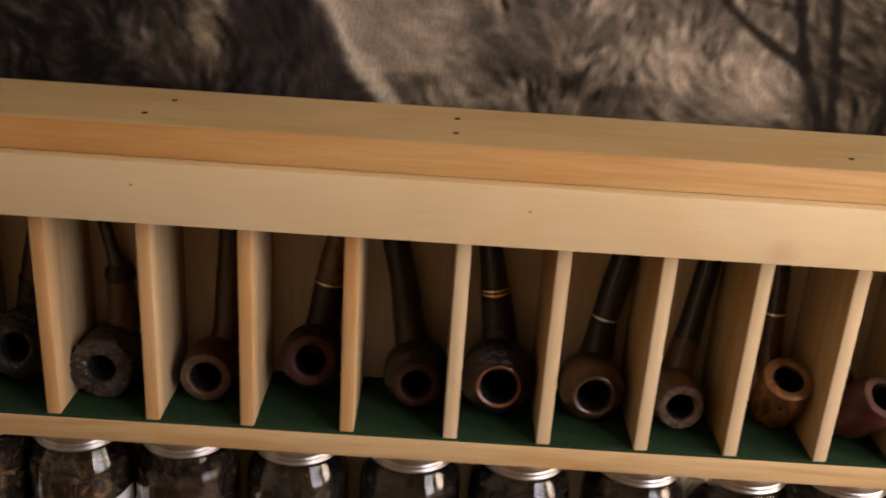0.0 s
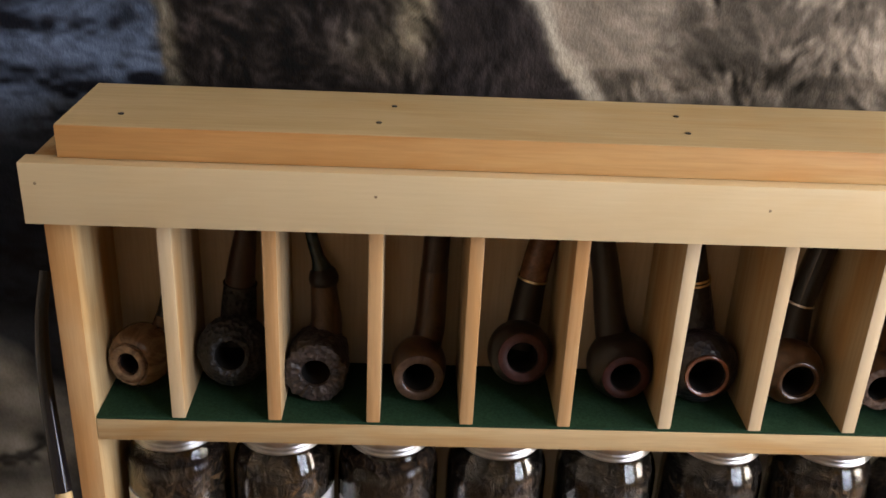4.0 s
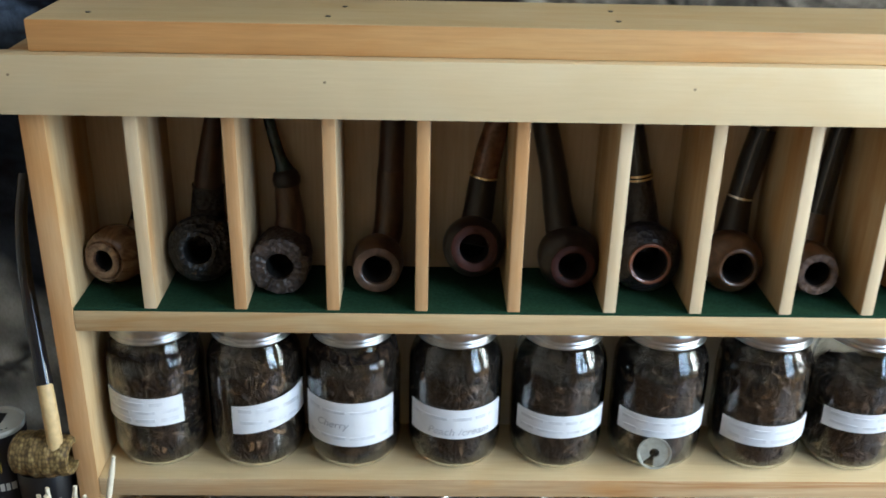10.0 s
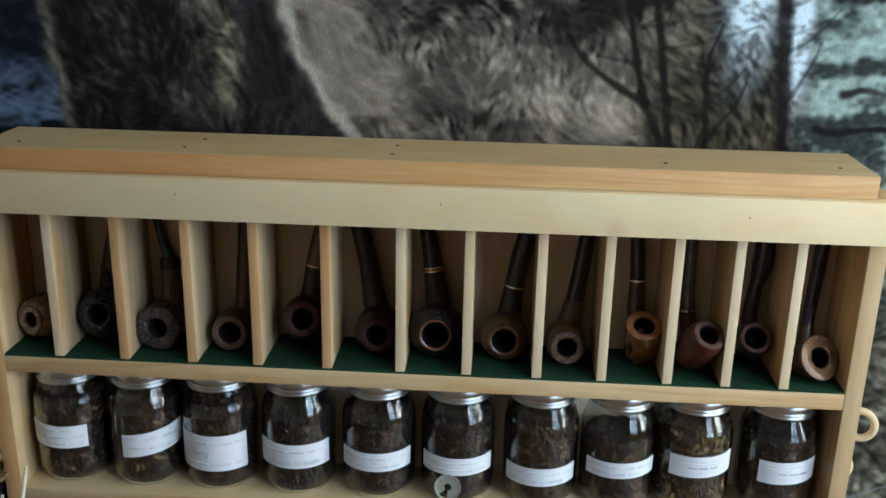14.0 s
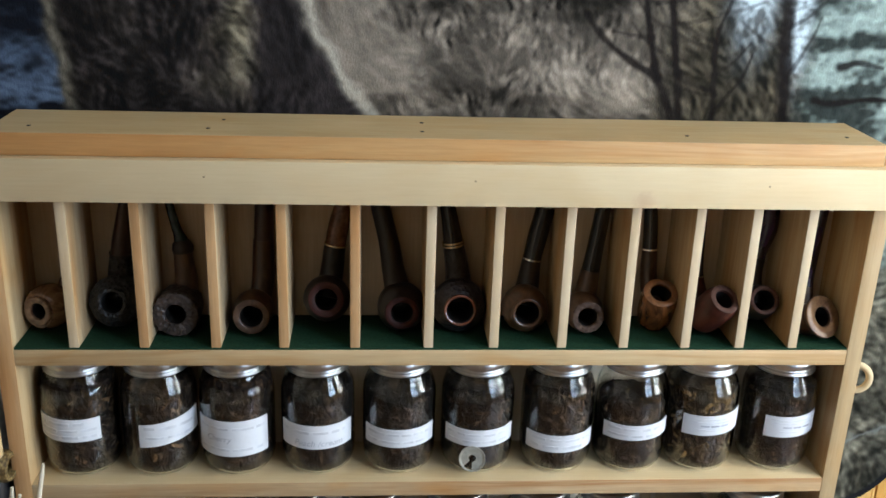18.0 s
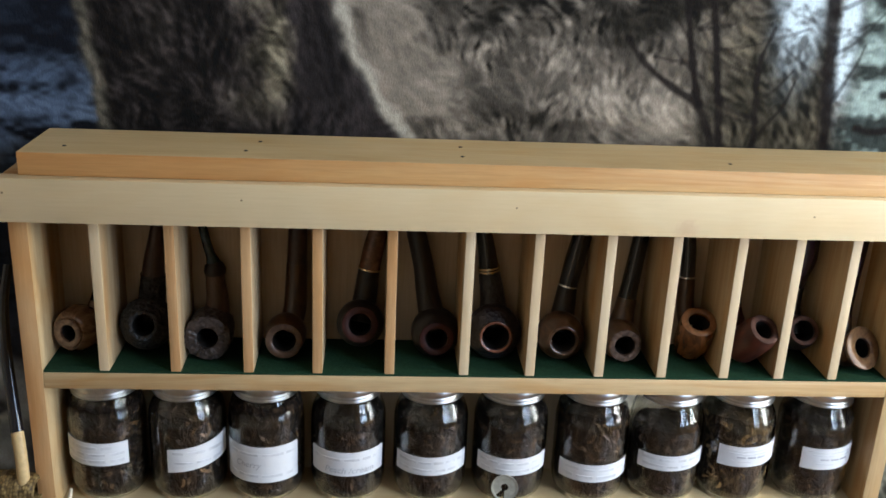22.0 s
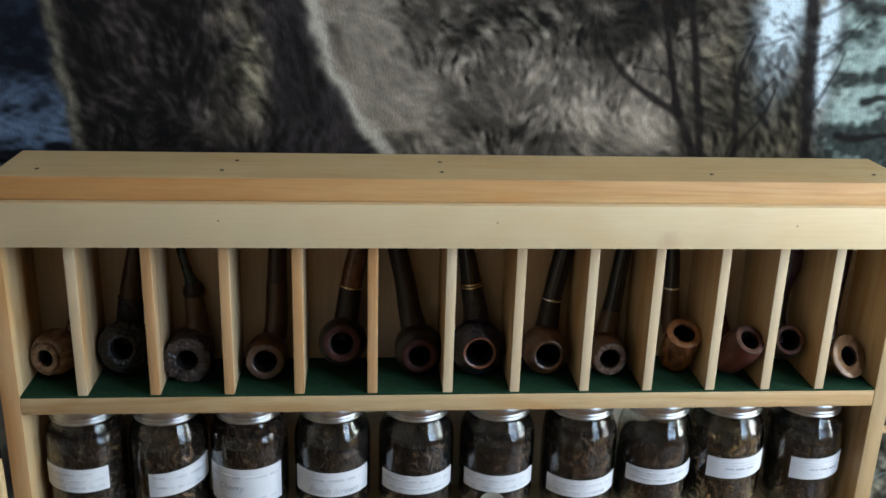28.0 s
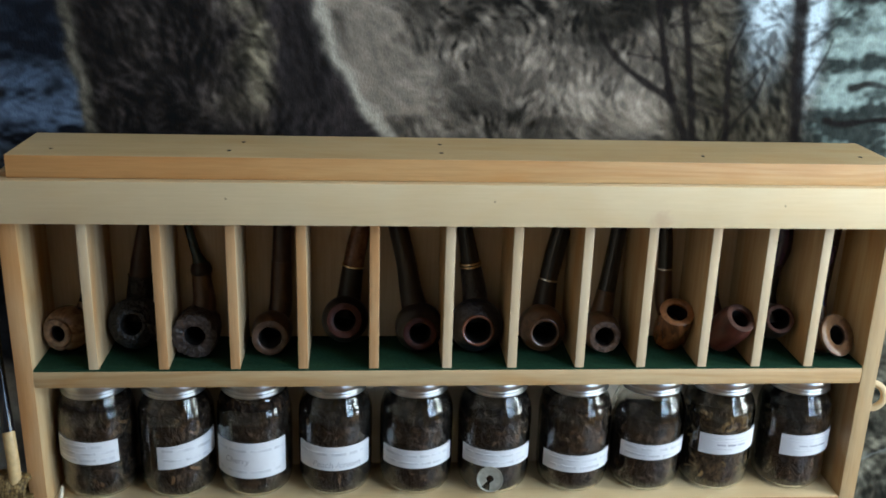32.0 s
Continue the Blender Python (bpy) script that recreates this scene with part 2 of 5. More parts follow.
def sweep(points, radii, steps=14, flat=None, bm=None, capped=True):
    """A tube through points with its own radius at each; flat squeezes it across at each point."""
    bm = bm or bmesh.new()
    pts, radii = [Vector(p) for p in points], [float(r) for r in radii]
    flat = [float(f) for f in flat] if flat else None
    rings = []
    side = None
    for i, p in enumerate(pts):
        d = (pts[min(i + 1, len(pts) - 1)] - pts[max(i - 1, 0)]).normalized()
        if side is None:
            side = d.cross(Vector((0, 1, 0)))
            side = side.normalized() if side.length > 1e-3 else Vector((1, 0, 0))
        side = (side - d * side.dot(d)).normalized()
        up = d.cross(side)
        f = flat[i] if flat else 1.0
        rings.append([bm.verts.new(p + radii[i] * (side * math.cos(2 * math.pi * k / steps) + f * up * math.sin(2 * math.pi * k / steps))) for k in range(steps)])
    for a, b in zip(rings, rings[1:]):
        for k in range(steps):
            bm.faces.new((a[k], a[(k + 1) % steps], b[(k + 1) % steps], b[k]))
    if capped:
        bm.faces.new(rings[0][::-1])
        bm.faces.new(rings[-1])
    bmesh.ops.recalc_face_normals(bm, faces=bm.faces)
    return bm


def smooth_path(points, n=24):
    """Catmull-Rom through the points."""
    p = [Vector(q) for q in points]
    p = [2 * p[0] - p[1]] + p + [2 * p[-1] - p[-2]]
    out = []
    seg = len(p) - 3
    for k in range(n):
        u = k / (n - 1) * seg
        i = min(int(u), seg - 1)
        t = u - i
        a, b, c, d = p[i : i + 4]
        out.append(0.5 * (2 * b + (c - a) * t + (2 * a - 5 * b + 4 * c - d) * t * t + (3 * b - a - 3 * c + d) * t**3))
    return out


def part(name, bm, mat, parent=None, label="", smooth=True, m=None):
    me = bpy.data.meshes.new(name)
    bm.to_mesh(me)
    bm.free()
    me.materials.append(mat)
    if smooth:
        me.polygons.foreach_set("use_smooth", [True] * len(me.polygons))
        me.set_sharp_from_angle(angle=radians(38))
    ob = new(name, me)
    if parent:
        ob.parent = parent
    if m is not None:
        ob.matrix_basis = m
    return tagged(ob, label)


def thing(name, m, label, category, group="", kind=""):
    ob = new(name)
    ob.empty_display_size = 0.02
    ob.matrix_basis = m
    return tagged(ob, label, category, group, kind)


# ---- room ----
WALL_Y, BLANKET_Y = 0.150, 0.112
ROOM = (-1.6, 1.46, -2.9, WALL_Y, -0.75, 1.75)
X0, X1, Y0, Y1, F0, C0 = ROOM


def structure(name, bm, mat, label, category, smooth=False):
    return tagged(part(name, bm, mat, smooth=smooth), label, category, kind="structure")


structure("floor", boxed(X0, X1, Y0, Y1, F0 - 0.1, F0), m_floor, "brown carpeted floor of the room", "floor")
structure("ceiling", boxed(X0, X1, Y0, Y1, C0, C0 + 0.1), m_ceiling, "off-white painted ceiling", "ceiling")
structure("wall_west", boxed(X0 - 0.1, X0, Y0, Y1, F0, C0), m_wallpaint, "beige painted wall", "wall")
structure("wall_south", boxed(X0, X1, Y0 - 0.1, Y0, F0, C0), m_wallpaint, "beige painted wall", "wall")
structure("wall_north", boxed(X0, X1, Y1 + 0.012, Y1 + 0.11, F0, C0), m_groove, "dark red-brown wall behind the pine boarding", "wall")
# the second span is an added opening for the corner fill
WINDOWS = ((-1.42, -0.62), (-0.50, -0.10))
WZ0, WZ1 = 0.08, 1.62
bm = boxed(X1, X1 + 0.12, Y0, WINDOWS[0][0], F0, C0)
box(bm, X1, X1 + 0.12, WINDOWS[0][1], WINDOWS[1][0], F0, C0)
box(bm, X1, X1 + 0.12, WINDOWS[1][1], Y1, F0, C0)
for y0, y1 in WINDOWS:
    box(bm, X1, X1 + 0.12, y0, y1, F0, WZ0)
    box(bm, X1, X1 + 0.12, y0, y1, WZ1, C0)
structure("wall_east", bm, m_panel, "varnished pine wall with a window and an added corner opening", "wall")


def window(name, y0, y1, upright, label):
    """A frame of stiles and rails with two glazing bars across, and one upright where the window is wide."""
    win = thing(name, pose(0, 0, 0), label, "window", kind="structure")
    bars = [(y0, y1, WZ0, WZ0 + 0.05), (y0, y1, WZ1 - 0.05, WZ1), (y0, y0 + 0.05, WZ0 + 0.05, WZ1 - 0.05), (y1 - 0.05, y1, WZ0 + 0.05, WZ1 - 0.05)]
    lights = [(y0 + 0.05, y1 - 0.05)]
    if upright:
        mid = (y0 + y1) / 2
        bars.append((mid - 0.015, mid + 0.015, WZ0 + 0.05, WZ1 - 0.05))
        lights = [(y0 + 0.05, mid - 0.015), (mid + 0.015, y1 - 0.05)]
    bars += [(c, d, z, z + 0.03) for c, d in lights for z in (0.56, 0.985)]
    for c, d, e, f in bars:
        part("window_frame", boxed(X1 + 0.03, X1 + 0.08, c, d, e, f, 0.004), m_frame, win, smooth=False)


window("window_1", *WINDOWS[0], True, "white-framed two-light window in the side wall")
# made-up narrow window, there only to carry the corner fill
window("added_corner_window", *WINDOWS[1], False, "narrow white-framed window near the corner")

# ---- pine boarding behind, boards with a small gap ----
boarding = thing("pine_boarding", pose(0, 0, 0), "varnished orange pine tongue-and-groove wall boarding", "wall panelling", kind="structure")
bw = 0.044
nb = int((X1 - X0) / bw)
bm0 = boxed(0.0010, bw - 0.0062, 0, 0.012, F0, C0, 0.0012)
box(bm0, bw - 0.0050, bw - 0.0012, 0.0006, 0.012, F0, C0, 0.0008)
board0 = part("board", bm0, m_panel, boarding, smooth=False, m=pose(X0, WALL_Y, 0))
for k in range(1, nb):
    ob = new("board", board0.data)
    ob.parent = boarding
    ob.matrix_basis = pose(X0 + k * bw, WALL_Y, 0)

# table under the rack
table = thing("table", pose(0.46, -0.2, 0), "dark wooden table top under the rack", "table")
part("tabletop", boxed(-0.95, 0.95, -0.42, 0.28, -0.03, 0, 0.004), m_table, table)
for sx in (-0.9, 0.9):
    for sy in (-0.37, 0.23):
        part("leg", boxed(sx - 0.03, sx + 0.03, sy - 0.03, sy + 0.03, F0, -0.03, 0.003), m_table, table)

# ---- the rack ----
W, DEEP, TH = 0.92, 0.095, 0.019
S2, S3 = -0.169, -0.342          # tops of the jar shelf and of the bottom shelf, below the pipe shelf
HEAD0, HEAD1, CAP1 = 0.172, 0.2165, 0.2395
CUTS = [0.0636, 0.1377, 0.2140, 0.2868, 0.3636, 0.4438, 0.5160, 0.5919, 0.6615, 0.7316, 0.7937, 0.8550]
rack = thing("pipe_rack", pose(0, 0, ZS), "pale pine pipe rack with divided bays and jar shelves", "rack")
left = part("side", boxed(-TH, 0, 0, DEEP, -0.37, HEAD1, 0.0015), m_side, rack)
left.data.materials.append(m_divedge)
for f in left.data.polygons:
    f.material_index = 1 if f.normal.y < -0.9 else 0
right = part("side", boxed(W, W + TH, 0, DEEP, -0.37, HEAD1, 0.0015), m_side, rack)
right.data.materials.append(m_stile)
for f in right.data.polygons:
    f.material_index = 1 if f.normal.y < -0.9 else 0
part("shelf", boxed(0, W, 0, DEEP - 0.006, -TH, 0, 0.0015), m_shelf, rack)
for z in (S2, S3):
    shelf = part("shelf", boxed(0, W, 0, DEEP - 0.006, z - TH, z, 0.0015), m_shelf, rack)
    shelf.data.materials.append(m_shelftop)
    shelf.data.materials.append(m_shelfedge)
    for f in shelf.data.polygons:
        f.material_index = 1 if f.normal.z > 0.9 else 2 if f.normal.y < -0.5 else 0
part("back_panel", boxed(0, W, DEEP - 0.006, DEEP, S3 - TH, HEAD1 - 0.001), m_back, rack)
part("header", boxed(-0.0243, W + 0.0243, -0.0175, -0.0002, HEAD0, HEAD1, 0.0008), m_header, rack, "pale pine header board across the front")
cap = part("cap", boxed(-0.001, W - 0.003, -0.0065, DEEP + 0.002, HEAD1 + 0.0003, CAP1, 0.0006), m_cap, rack, "orange-edged pine cap board nailed on top")
part("cap_face", boxed(-0.0008, W - 0.0032, -0.0053, DEEP + 0.0008, CAP1 - 0.0005, CAP1 + 0.0004), m_captop, cap)
part("felt", boxed(0.0004, W - 0.0004, 0.001, DEEP - 0.0065, 0, 0.0022), m_felt, rack, "dark green felt lining")
for x in CUTS:
    div = part("divider", boxed(x - 0.0053, x + 0.0053, 0.001, DEEP - 0.0065, 0.0022, HEAD1 - 0.002, 0.0012), m_divider, rack)
    div.data.materials.append(m_divedge if 0.1 < x < 0.4 else m_divpale)
    for f in div.data.polygons:
        f.material_index = 1 if f.normal.y < -0.9 else 0
for x, y in ((0.036, 0.022), (0.214, 0.022), (0.4325, 0.022), (0.712, 0.022), (0.888, 0.026), (0.224, 0.062), (0.4335, 0.062)):
    part("nail", lathe([(0, 0), (0.0021, 0), (0.0021, 0.0006), (0, 0.0008)], 10), m_nail, rack, m=pose(x, y, CAP1 + 0.0004))
for x, z in ((0.486, 0.199), (0.793, 0.197), (0.214, 0.2), (-0.014, 0.202), (0.9335, 0.199)):
    part("nail", lathe([(0, 0), (0.0011, 0), (0.0011, 0.0002), (0, 0.0003)], 10), m_faint, rack, m=pose(x, -0.0175, z, 90))

# ---- mason jars ----
def tobacco(name, dark, mid, lite, loose=False):
    m, nt, b = material(name, 0.7 if loose else 0.8, 0, 0.14)
    n = node(nt, "TexNoise", Scale=85.0, Detail=2.5, Roughness=0.6, Distortion=1.5)
    nt.links.new(coords(nt, (1, 1, 0.55)), n.inputs[0])
    c = ramp(nt, n.outputs[0], [(0.36, dark), (0.54, mid), (0.72, lite)])
    geo = nt.nodes.new("ShaderNodeNewGeometry")
    isle = None if not loose else ramp(nt, geo.outputs["Random Per Island"], [(0.0, dark), (0.48, mid), (0.80, lite), (1.0, tuple(v * k for v, k in zip(lite, (2.3, 2.05, 1.5))))])
    c = mixed(nt, 0.75, c, isle) if loose else c
    nt.links.new(c, b.inputs["Base Color"])
    bumped(nt, b, n.outputs[0], 1.0, 0.005)
    return m


LEAF = dict(brown=((0.004, 0.0025, 0.0018), (0.013, 0.0075, 0.0042), (0.056, 0.034, 0.018)),
            black=((0.003, 0.0022, 0.0019), (0.0075, 0.0050, 0.0038), (0.034, 0.022, 0.014)),
            golden=((0.005, 0.003, 0.0018), (0.022, 0.0135, 0.0062), (0.13, 0.085, 0.040)))
m_tob = [tobacco(k + "_leaf", *v) for k, v in LEAF.items()]
m_shred = [tobacco(k + "_leaf_shreds", *v, loose=True) for k, v in LEAF.items()]

JR, JH = 0.0432, 0.136
JAR_OUT = [(0.0, 0.003), (0.024, 0.0025), (0.031, 0.0), (0.0370, 0.0025), (0.0408, 0.0085), (0.0426, 0.0165), (JR, 0.026), (JR, 0.060), (JR, 0.086), (0.0427, 0.0945), (0.0410, 0.1015), (0.0380, 0.1080), (0.0350, 0.1130), (0.0337, 0.1175), (0.0335, 0.1345)]
JAR_IN = [(r - (0.0013 if h < 0.01 else 0.0022) if r > 0.003 else 0.0, h + (0.0012 if h < 0.01 else 0.0)) for r, h in JAR_OUT[:-1]] + [(0.0312, 0.1345)]


def shreds(bm, rad, fill, seed, count):
    """Curled ribbons of leaf pressed against the glass."""
    rng = random.Random(seed)
    for _ in range(count):
        a, h = rng.uniform(0, 6.283), rng.uniform(0.013, fill - 0.006)
        t, ln, w = rng.uniform(0, 3.1416), rng.uniform(0.006, 0.016), rng.uniform(0.0014, 0.0050)
        bend, lean = rng.uniform(-1.2, 1.2), rng.uniform(-0.9, 0.9)
        rows = []
        for k in range(4):
            u = k / 3 - 0.5
            th = t + bend * u
            ca, cz = a + u * ln * math.cos(th) / rad, h + u * ln * math.sin(th)
            r = rad - 0.0004 - 0.0016 * abs(u) * rng.random() - 0.2 * max(0.0, 0.020 - cz)
            dx, dz = -math.sin(th) * w, math.cos(th) * w
            rows.append([bm.verts.new(((r + s * lean * w) * math.cos(ca + s * dx / rad), (r + s * lean * w) * math.sin(ca + s * dx / rad), cz + s * dz)) for s in (-0.5, 0.5)])
        for p, q in zip(rows, rows[1:]):
            bm.faces.new((p[0], p[1], q[1], q[0]))
    return bm


def leaf_mass(rad, fill, seed, scale=1.0):
    prof = [(0.0, 0.0046), (0.0225, 0.0041), (0.0296, 0.0017), (0.0354, 0.0041), (0.0391, 0.0099), (0.0401, 0.0168)]
    prof += [(rad, h) for h in np.linspace(0.0210, fill - 0.004, 16)] + [(rad - 0.004, fill), (0.02, fill + 0.003), (0.0, fill + 0.002)]
    bm = lathe(prof, 40)
    for v in bm.verts:
        d = Vector((v.co.x, v.co.y, 0))
        k = noise.noise(v.co * 260 + Vector((seed * 7.3, 0, 0))) * 0.9 + noise.noise(v.co * 90 + Vector((0, seed * 3.1, 0)))
        if d.length > 0.01:
            v.co -= d.normalized() * (0.0003 + 0.0011 * (k + 1)) * min(1.0, max(0.15, (v.co.z - 0.004) / 0.016))
        if v.co.z > fill - 0.006:
            v.co.z += 0.004 * k
    return bm


def arc_strip(r, a0, a1, z0, z1, lift=0.0, slope=0.0, steps=16):
    """A paper strip round a jar, from angle a0 to a1 in degrees (0 faces the front, positive to the right)."""
    bm = bmesh.new()
    cols = []
    for k in range(steps + 1):
        u = k / steps
        a = radians(a0 + (a1 - a0) * u)
        s = slope * (u - 0.5)
        x, y = math.sin(a), -math.cos(a)
        cols.append([bm.verts.new((x * q, y * q, z + s)) for q, z in ((r + lift, z0), (r + lift, z1), (r + lift + 0.0004, z1), (r + lift + 0.0004, z0))])
    for p, q in zip(cols, cols[1:]):
        for k in range(4):
            bm.faces.new((p[k], p[(k + 1) % 4], q[(k + 1) % 4], q[k]))
    bm.faces.new(cols[0])
    bm.faces.new(cols[-1][::-1])
    bmesh.ops.recalc_face_normals(bm, faces=bm.faces)
    return bm


def lid_mesh(r, h):
    """A screw band: rolled lower edge, knurled wall, rolled top."""
    prof = [(r - 0.0015, 0.0), (r + 0.0010, 0.0003), (r + 0.0017, 0.0014), (r + 0.0010, 0.0025), (r - 0.0008, 0.0033), (r + 0.0003, 0.0042), (r + 0.0008, 0.0052), (r + 0.0002, 0.0062), (r - 0.0010, 0.0070), (r + 0.0005, 0.0080), (r + 0.0005, h - 0.002), (r - 0.0006, h - 0.0004), (r - 0.0022, h), (r - 0.0045, h - 0.0006), (r - 0.0050, h - 0.0012)]
    bm = lathe(prof, 96)
    for v in bm.verts:
        d = math.hypot(v.co.x, v.co.y)
        if 0.0075 < v.co.z < h - 0.0015 and d > r - 0.0004:
            k = round(math.atan2(v.co.y, v.co.x) / (2 * math.pi / 96))
            f = 1 + (0.0004 if k % 2 else -0.0004) / d
            v.co.x *= f
            v.co.y *= f
    return bm


def words(parent, r, rows, ink=None, lift=0.0009):
    """Rows of ink bars the size of the words: (height, thickness, [(a0, a1), ...])."""
    for z, t, spans, slope in rows:
        for a0, a1 in spans:
            part("writing", arc_strip(r, a0, a1, z - t / 2, z + t / 2, lift - 0.0006, slope * (a1 - a0) / 100, 6), ink or m_ink, parent)


GLASS = lathe(JAR_OUT + JAR_IN[::-1], 48)
me_glass = bpy.data.meshes.new("glass")
GLASS.to_mesh(me_glass)
me_glass.materials.append(m_glass)
me_glass.polygons.foreach_set("use_smooth", [True] * len(me_glass.polygons))
bm = lid_mesh(0.0352, 0.0165)
me_band = bpy.data.meshes.new("band")
bm.to_mesh(me_band)
me_band.materials.append(m_lid)
me_band.polygons.foreach_set("use_smooth", [True] * len(me_band.polygons))
bm = lathe([(0, 0), (0.0305, 0), (0.0312, -0.0006), (0.0318, -0.0006)], 48)
me_disc = bpy.data.meshes.new("disc")
bm.to_mesh(me_disc)
me_disc.materials.append(m_lidtop)
me_disc.polygons.foreach_set("use_smooth", [True] * len(me_disc.polygons))


def jar(x, y, z, fill, leaf, label, a0, a1, z0, z1, slope=0.0, rows=(), paper=m_label, seed=0, turn=0.0, height=1.0, group="tobacco jars"):
    """One jar: glass, leaf, band, lid and a paper label with its bars of writing. z0, z1 from the jar's foot."""
    j = thing("mason_jar", pose(x, y, z), label, "jar", group)
    sc = Matrix.Diagonal((1, 1, height, 1))
    g = new("glass", me_glass)
    g.parent, g.matrix_basis = j, pose(0, 0, 0.0003, 0, 0, turn) @ sc
    g.visible_shadow = False
    mass = part("tobacco", leaf_mass(0.0406, fill, seed), m_tob[leaf], j, m=sc)
    tagged(part("shreds", shreds(bmesh.new(), 0.0404, fill, seed, 300), m_shred[leaf], mass, "loose curled shreds of leaf"), kind="stuff")
    lid = new("band", me_band)
    lid.parent, lid.matrix_basis = j, pose(0, 0, 0.1195 * height, 0, 0, turn * 3)
    tagged(lid, "ribbed tin screw band")
    d = new("lid", me_disc)
    d.parent, d.matrix_basis = j, pose(0, 0, 0.1195 * height + 0.0156)
    if z1 > z0:
        lab = part("label", arc_strip(JR, a0, a1, z0, z1, 0.0004, slope), paper, j, "white paper label with handwriting")
        words(lab, JR + 0.0006, rows)
    return j


def scrawl(z0, z1, a0, a1, lines, seed):
    """Word-sized bars on a label: lines of them, with uneven lengths."""
    rng = random.Random(seed)
    out = []
    step = (z1 - z0) / (lines + 0.35)
    for k in range(lines):
        z = z1 - step * (k + 0.72)
        a, spans = a0 + 6 + rng.uniform(0, 6), []
        end = a1 - 5 - rng.uniform(0, 14)
        while a < end - 6:
            w = rng.uniform(12, 34)
            spans.append((a, min(a + w, end)))
            a += w + rng.uniform(4, 7)
        out.append((z, 0.0027 + rng.uniform(0, 0.0010), spans, 0.0))
    return out


JY = 0.0515
ROW1 = [  # x, y, fill, leaf, label a0, a1, z0, z1 from the shelf, slope, lines
    (0.0475, JY + 0.001, 0.112, 0, -62, 42, 0.0470, 0.0750, -0.002, 3, "glass mason jar full of brown shredded tobacco, slanted paper label"),
    (0.1370, JY, 0.106, 0, -21, 80, 0.0440, 0.0725, 0.011, 2, "glass mason jar of brown tobacco with an upward-slanting paper label"),
    (0.2262, JY, 0.114, 0, -68, 55, 0.0270, 0.0720, 0.001, 3, "glass mason jar of brown tobacco with a tall white paper label"),
    (0.3195, JY, 0.104, 1, -64, 62, 0.0360, 0.0660, 0.001, 2, "glass mason jar of dark tobacco with a two-line handwritten label"),
    (0.4145, JY, 0.102, 1, -62, 62, 0.0375, 0.0605, 0.002, 2, "glass mason jar of dark tobacco with a narrow white label"),
    (0.5075, JY, 0.108, 1, -62, 62, 0.0380, 0.0592, 0.001, 2, "glass mason jar of tobacco with a tin disc on its glass"),
    (0.6035, JY, 0.110, 0, -62, 60, 0.0295, 0.0515, 0.003, 2, "glass mason jar of curly tobacco with a low white label"),
    (0.6925, JY, 0.084, 1, -57, 60, 0.0450, 0.0642, 0.004, 2, "part-filled glass mason jar of dark tobacco with a narrow label"),
    (0.7780, JY, 0.106, 2, -44, 60, 0.0515, 0.0770, 0.004, 3, "glass mason jar of flaked tobacco with a printed paper label"),
    (0.8725, JY, 0.108, 1, -38, 56, 0.0485, 0.0755, 0.004, 3, "glass mason jar of dark tobacco with a printed paper label"),
]
for k, (x, y, fill, leaf, a0, a1, z0, z1, sl, ln, lab) in enumerate(ROW1):
    z0, z1 = z0 + 0.003, z1 + 0.003
    ink = scrawl(z0, z1, a0, a1, ln, 40 + k)
    if k == 3:
        ink = [ink[0]]
    if k == 2:
        ink = [ink[0], ink[2]]
    if k > 7:
        ink = [(z1 - 0.0055, 0.0009, [(a0 + 9, a1 - 9)], 0.0), (z1 - 0.0095, 0.0009, [(a0 + 14, a1 - 14)], 0.0), (z0 + 0.0065, 0.0009, [(a0 + 22, a0 + 50)], 0.0)]
    one = jar(x, y, ZS + S2, fill, leaf, lab, a0, a1, z0, z1, sl, ink, seed=k, turn=17 * k, height=1.058)
    paper = [c for c in one.children if c.name.startswith("label")][0]
    if k > 7:
        words(paper, JR + 0.0006, [((z0 + z1) / 2 - 0.001, 0.0021, [(a0 + 28, a0 + 41), (a0 + 44, a0 + 57), (a0 + 60, a0 + 74)], 0.0)], m_pen)
    if k == 2:
        part("flap", arc_strip(JR, 4, a1 + 1, z0 + 0.0008, z1 + 0.0006, 0.0006, 0.0005), m_label, paper, "second blank strip of white label")

# the words on the labels that can be read
def written(body, size, jar_x, angle, height):
    font = bpy.data.curves.new("word", "FONT")
    font.body, font.size, font.align_x = body, size, "CENTER"
    font.shear = 0.25
    flat_ob = new("word", font)
    word_mesh = bpy.data.meshes.new_from_object(flat_ob.evaluated_get(bpy.context.evaluated_depsgraph_get()))
    bpy.data.objects.remove(flat_ob)
    for v in word_mesh.vertices:
        a, h = v.co.x / JR + angle, v.co.y
        v.co = (math.sin(a) * (JR + 0.0013), -math.cos(a) * (JR + 0.0013), height + h)
    word_mesh.materials.append(m_pen)
    for ob in list(scene.objects):
        if ob.name.startswith("mason_jar") and abs(ob.location.x - jar_x) < 0.002 and abs(ob.location.z - ZS - S2) < 0.01:
            text = new("writing", word_mesh)
            text.parent = [k for k in ob.children if k.name.startswith("label")][0]


written("Peach /cream", 0.0105, 0.3195, 0.05, 0.0430)
written("Cherry", 0.0105, 0.2262, -0.42, 0.0490)

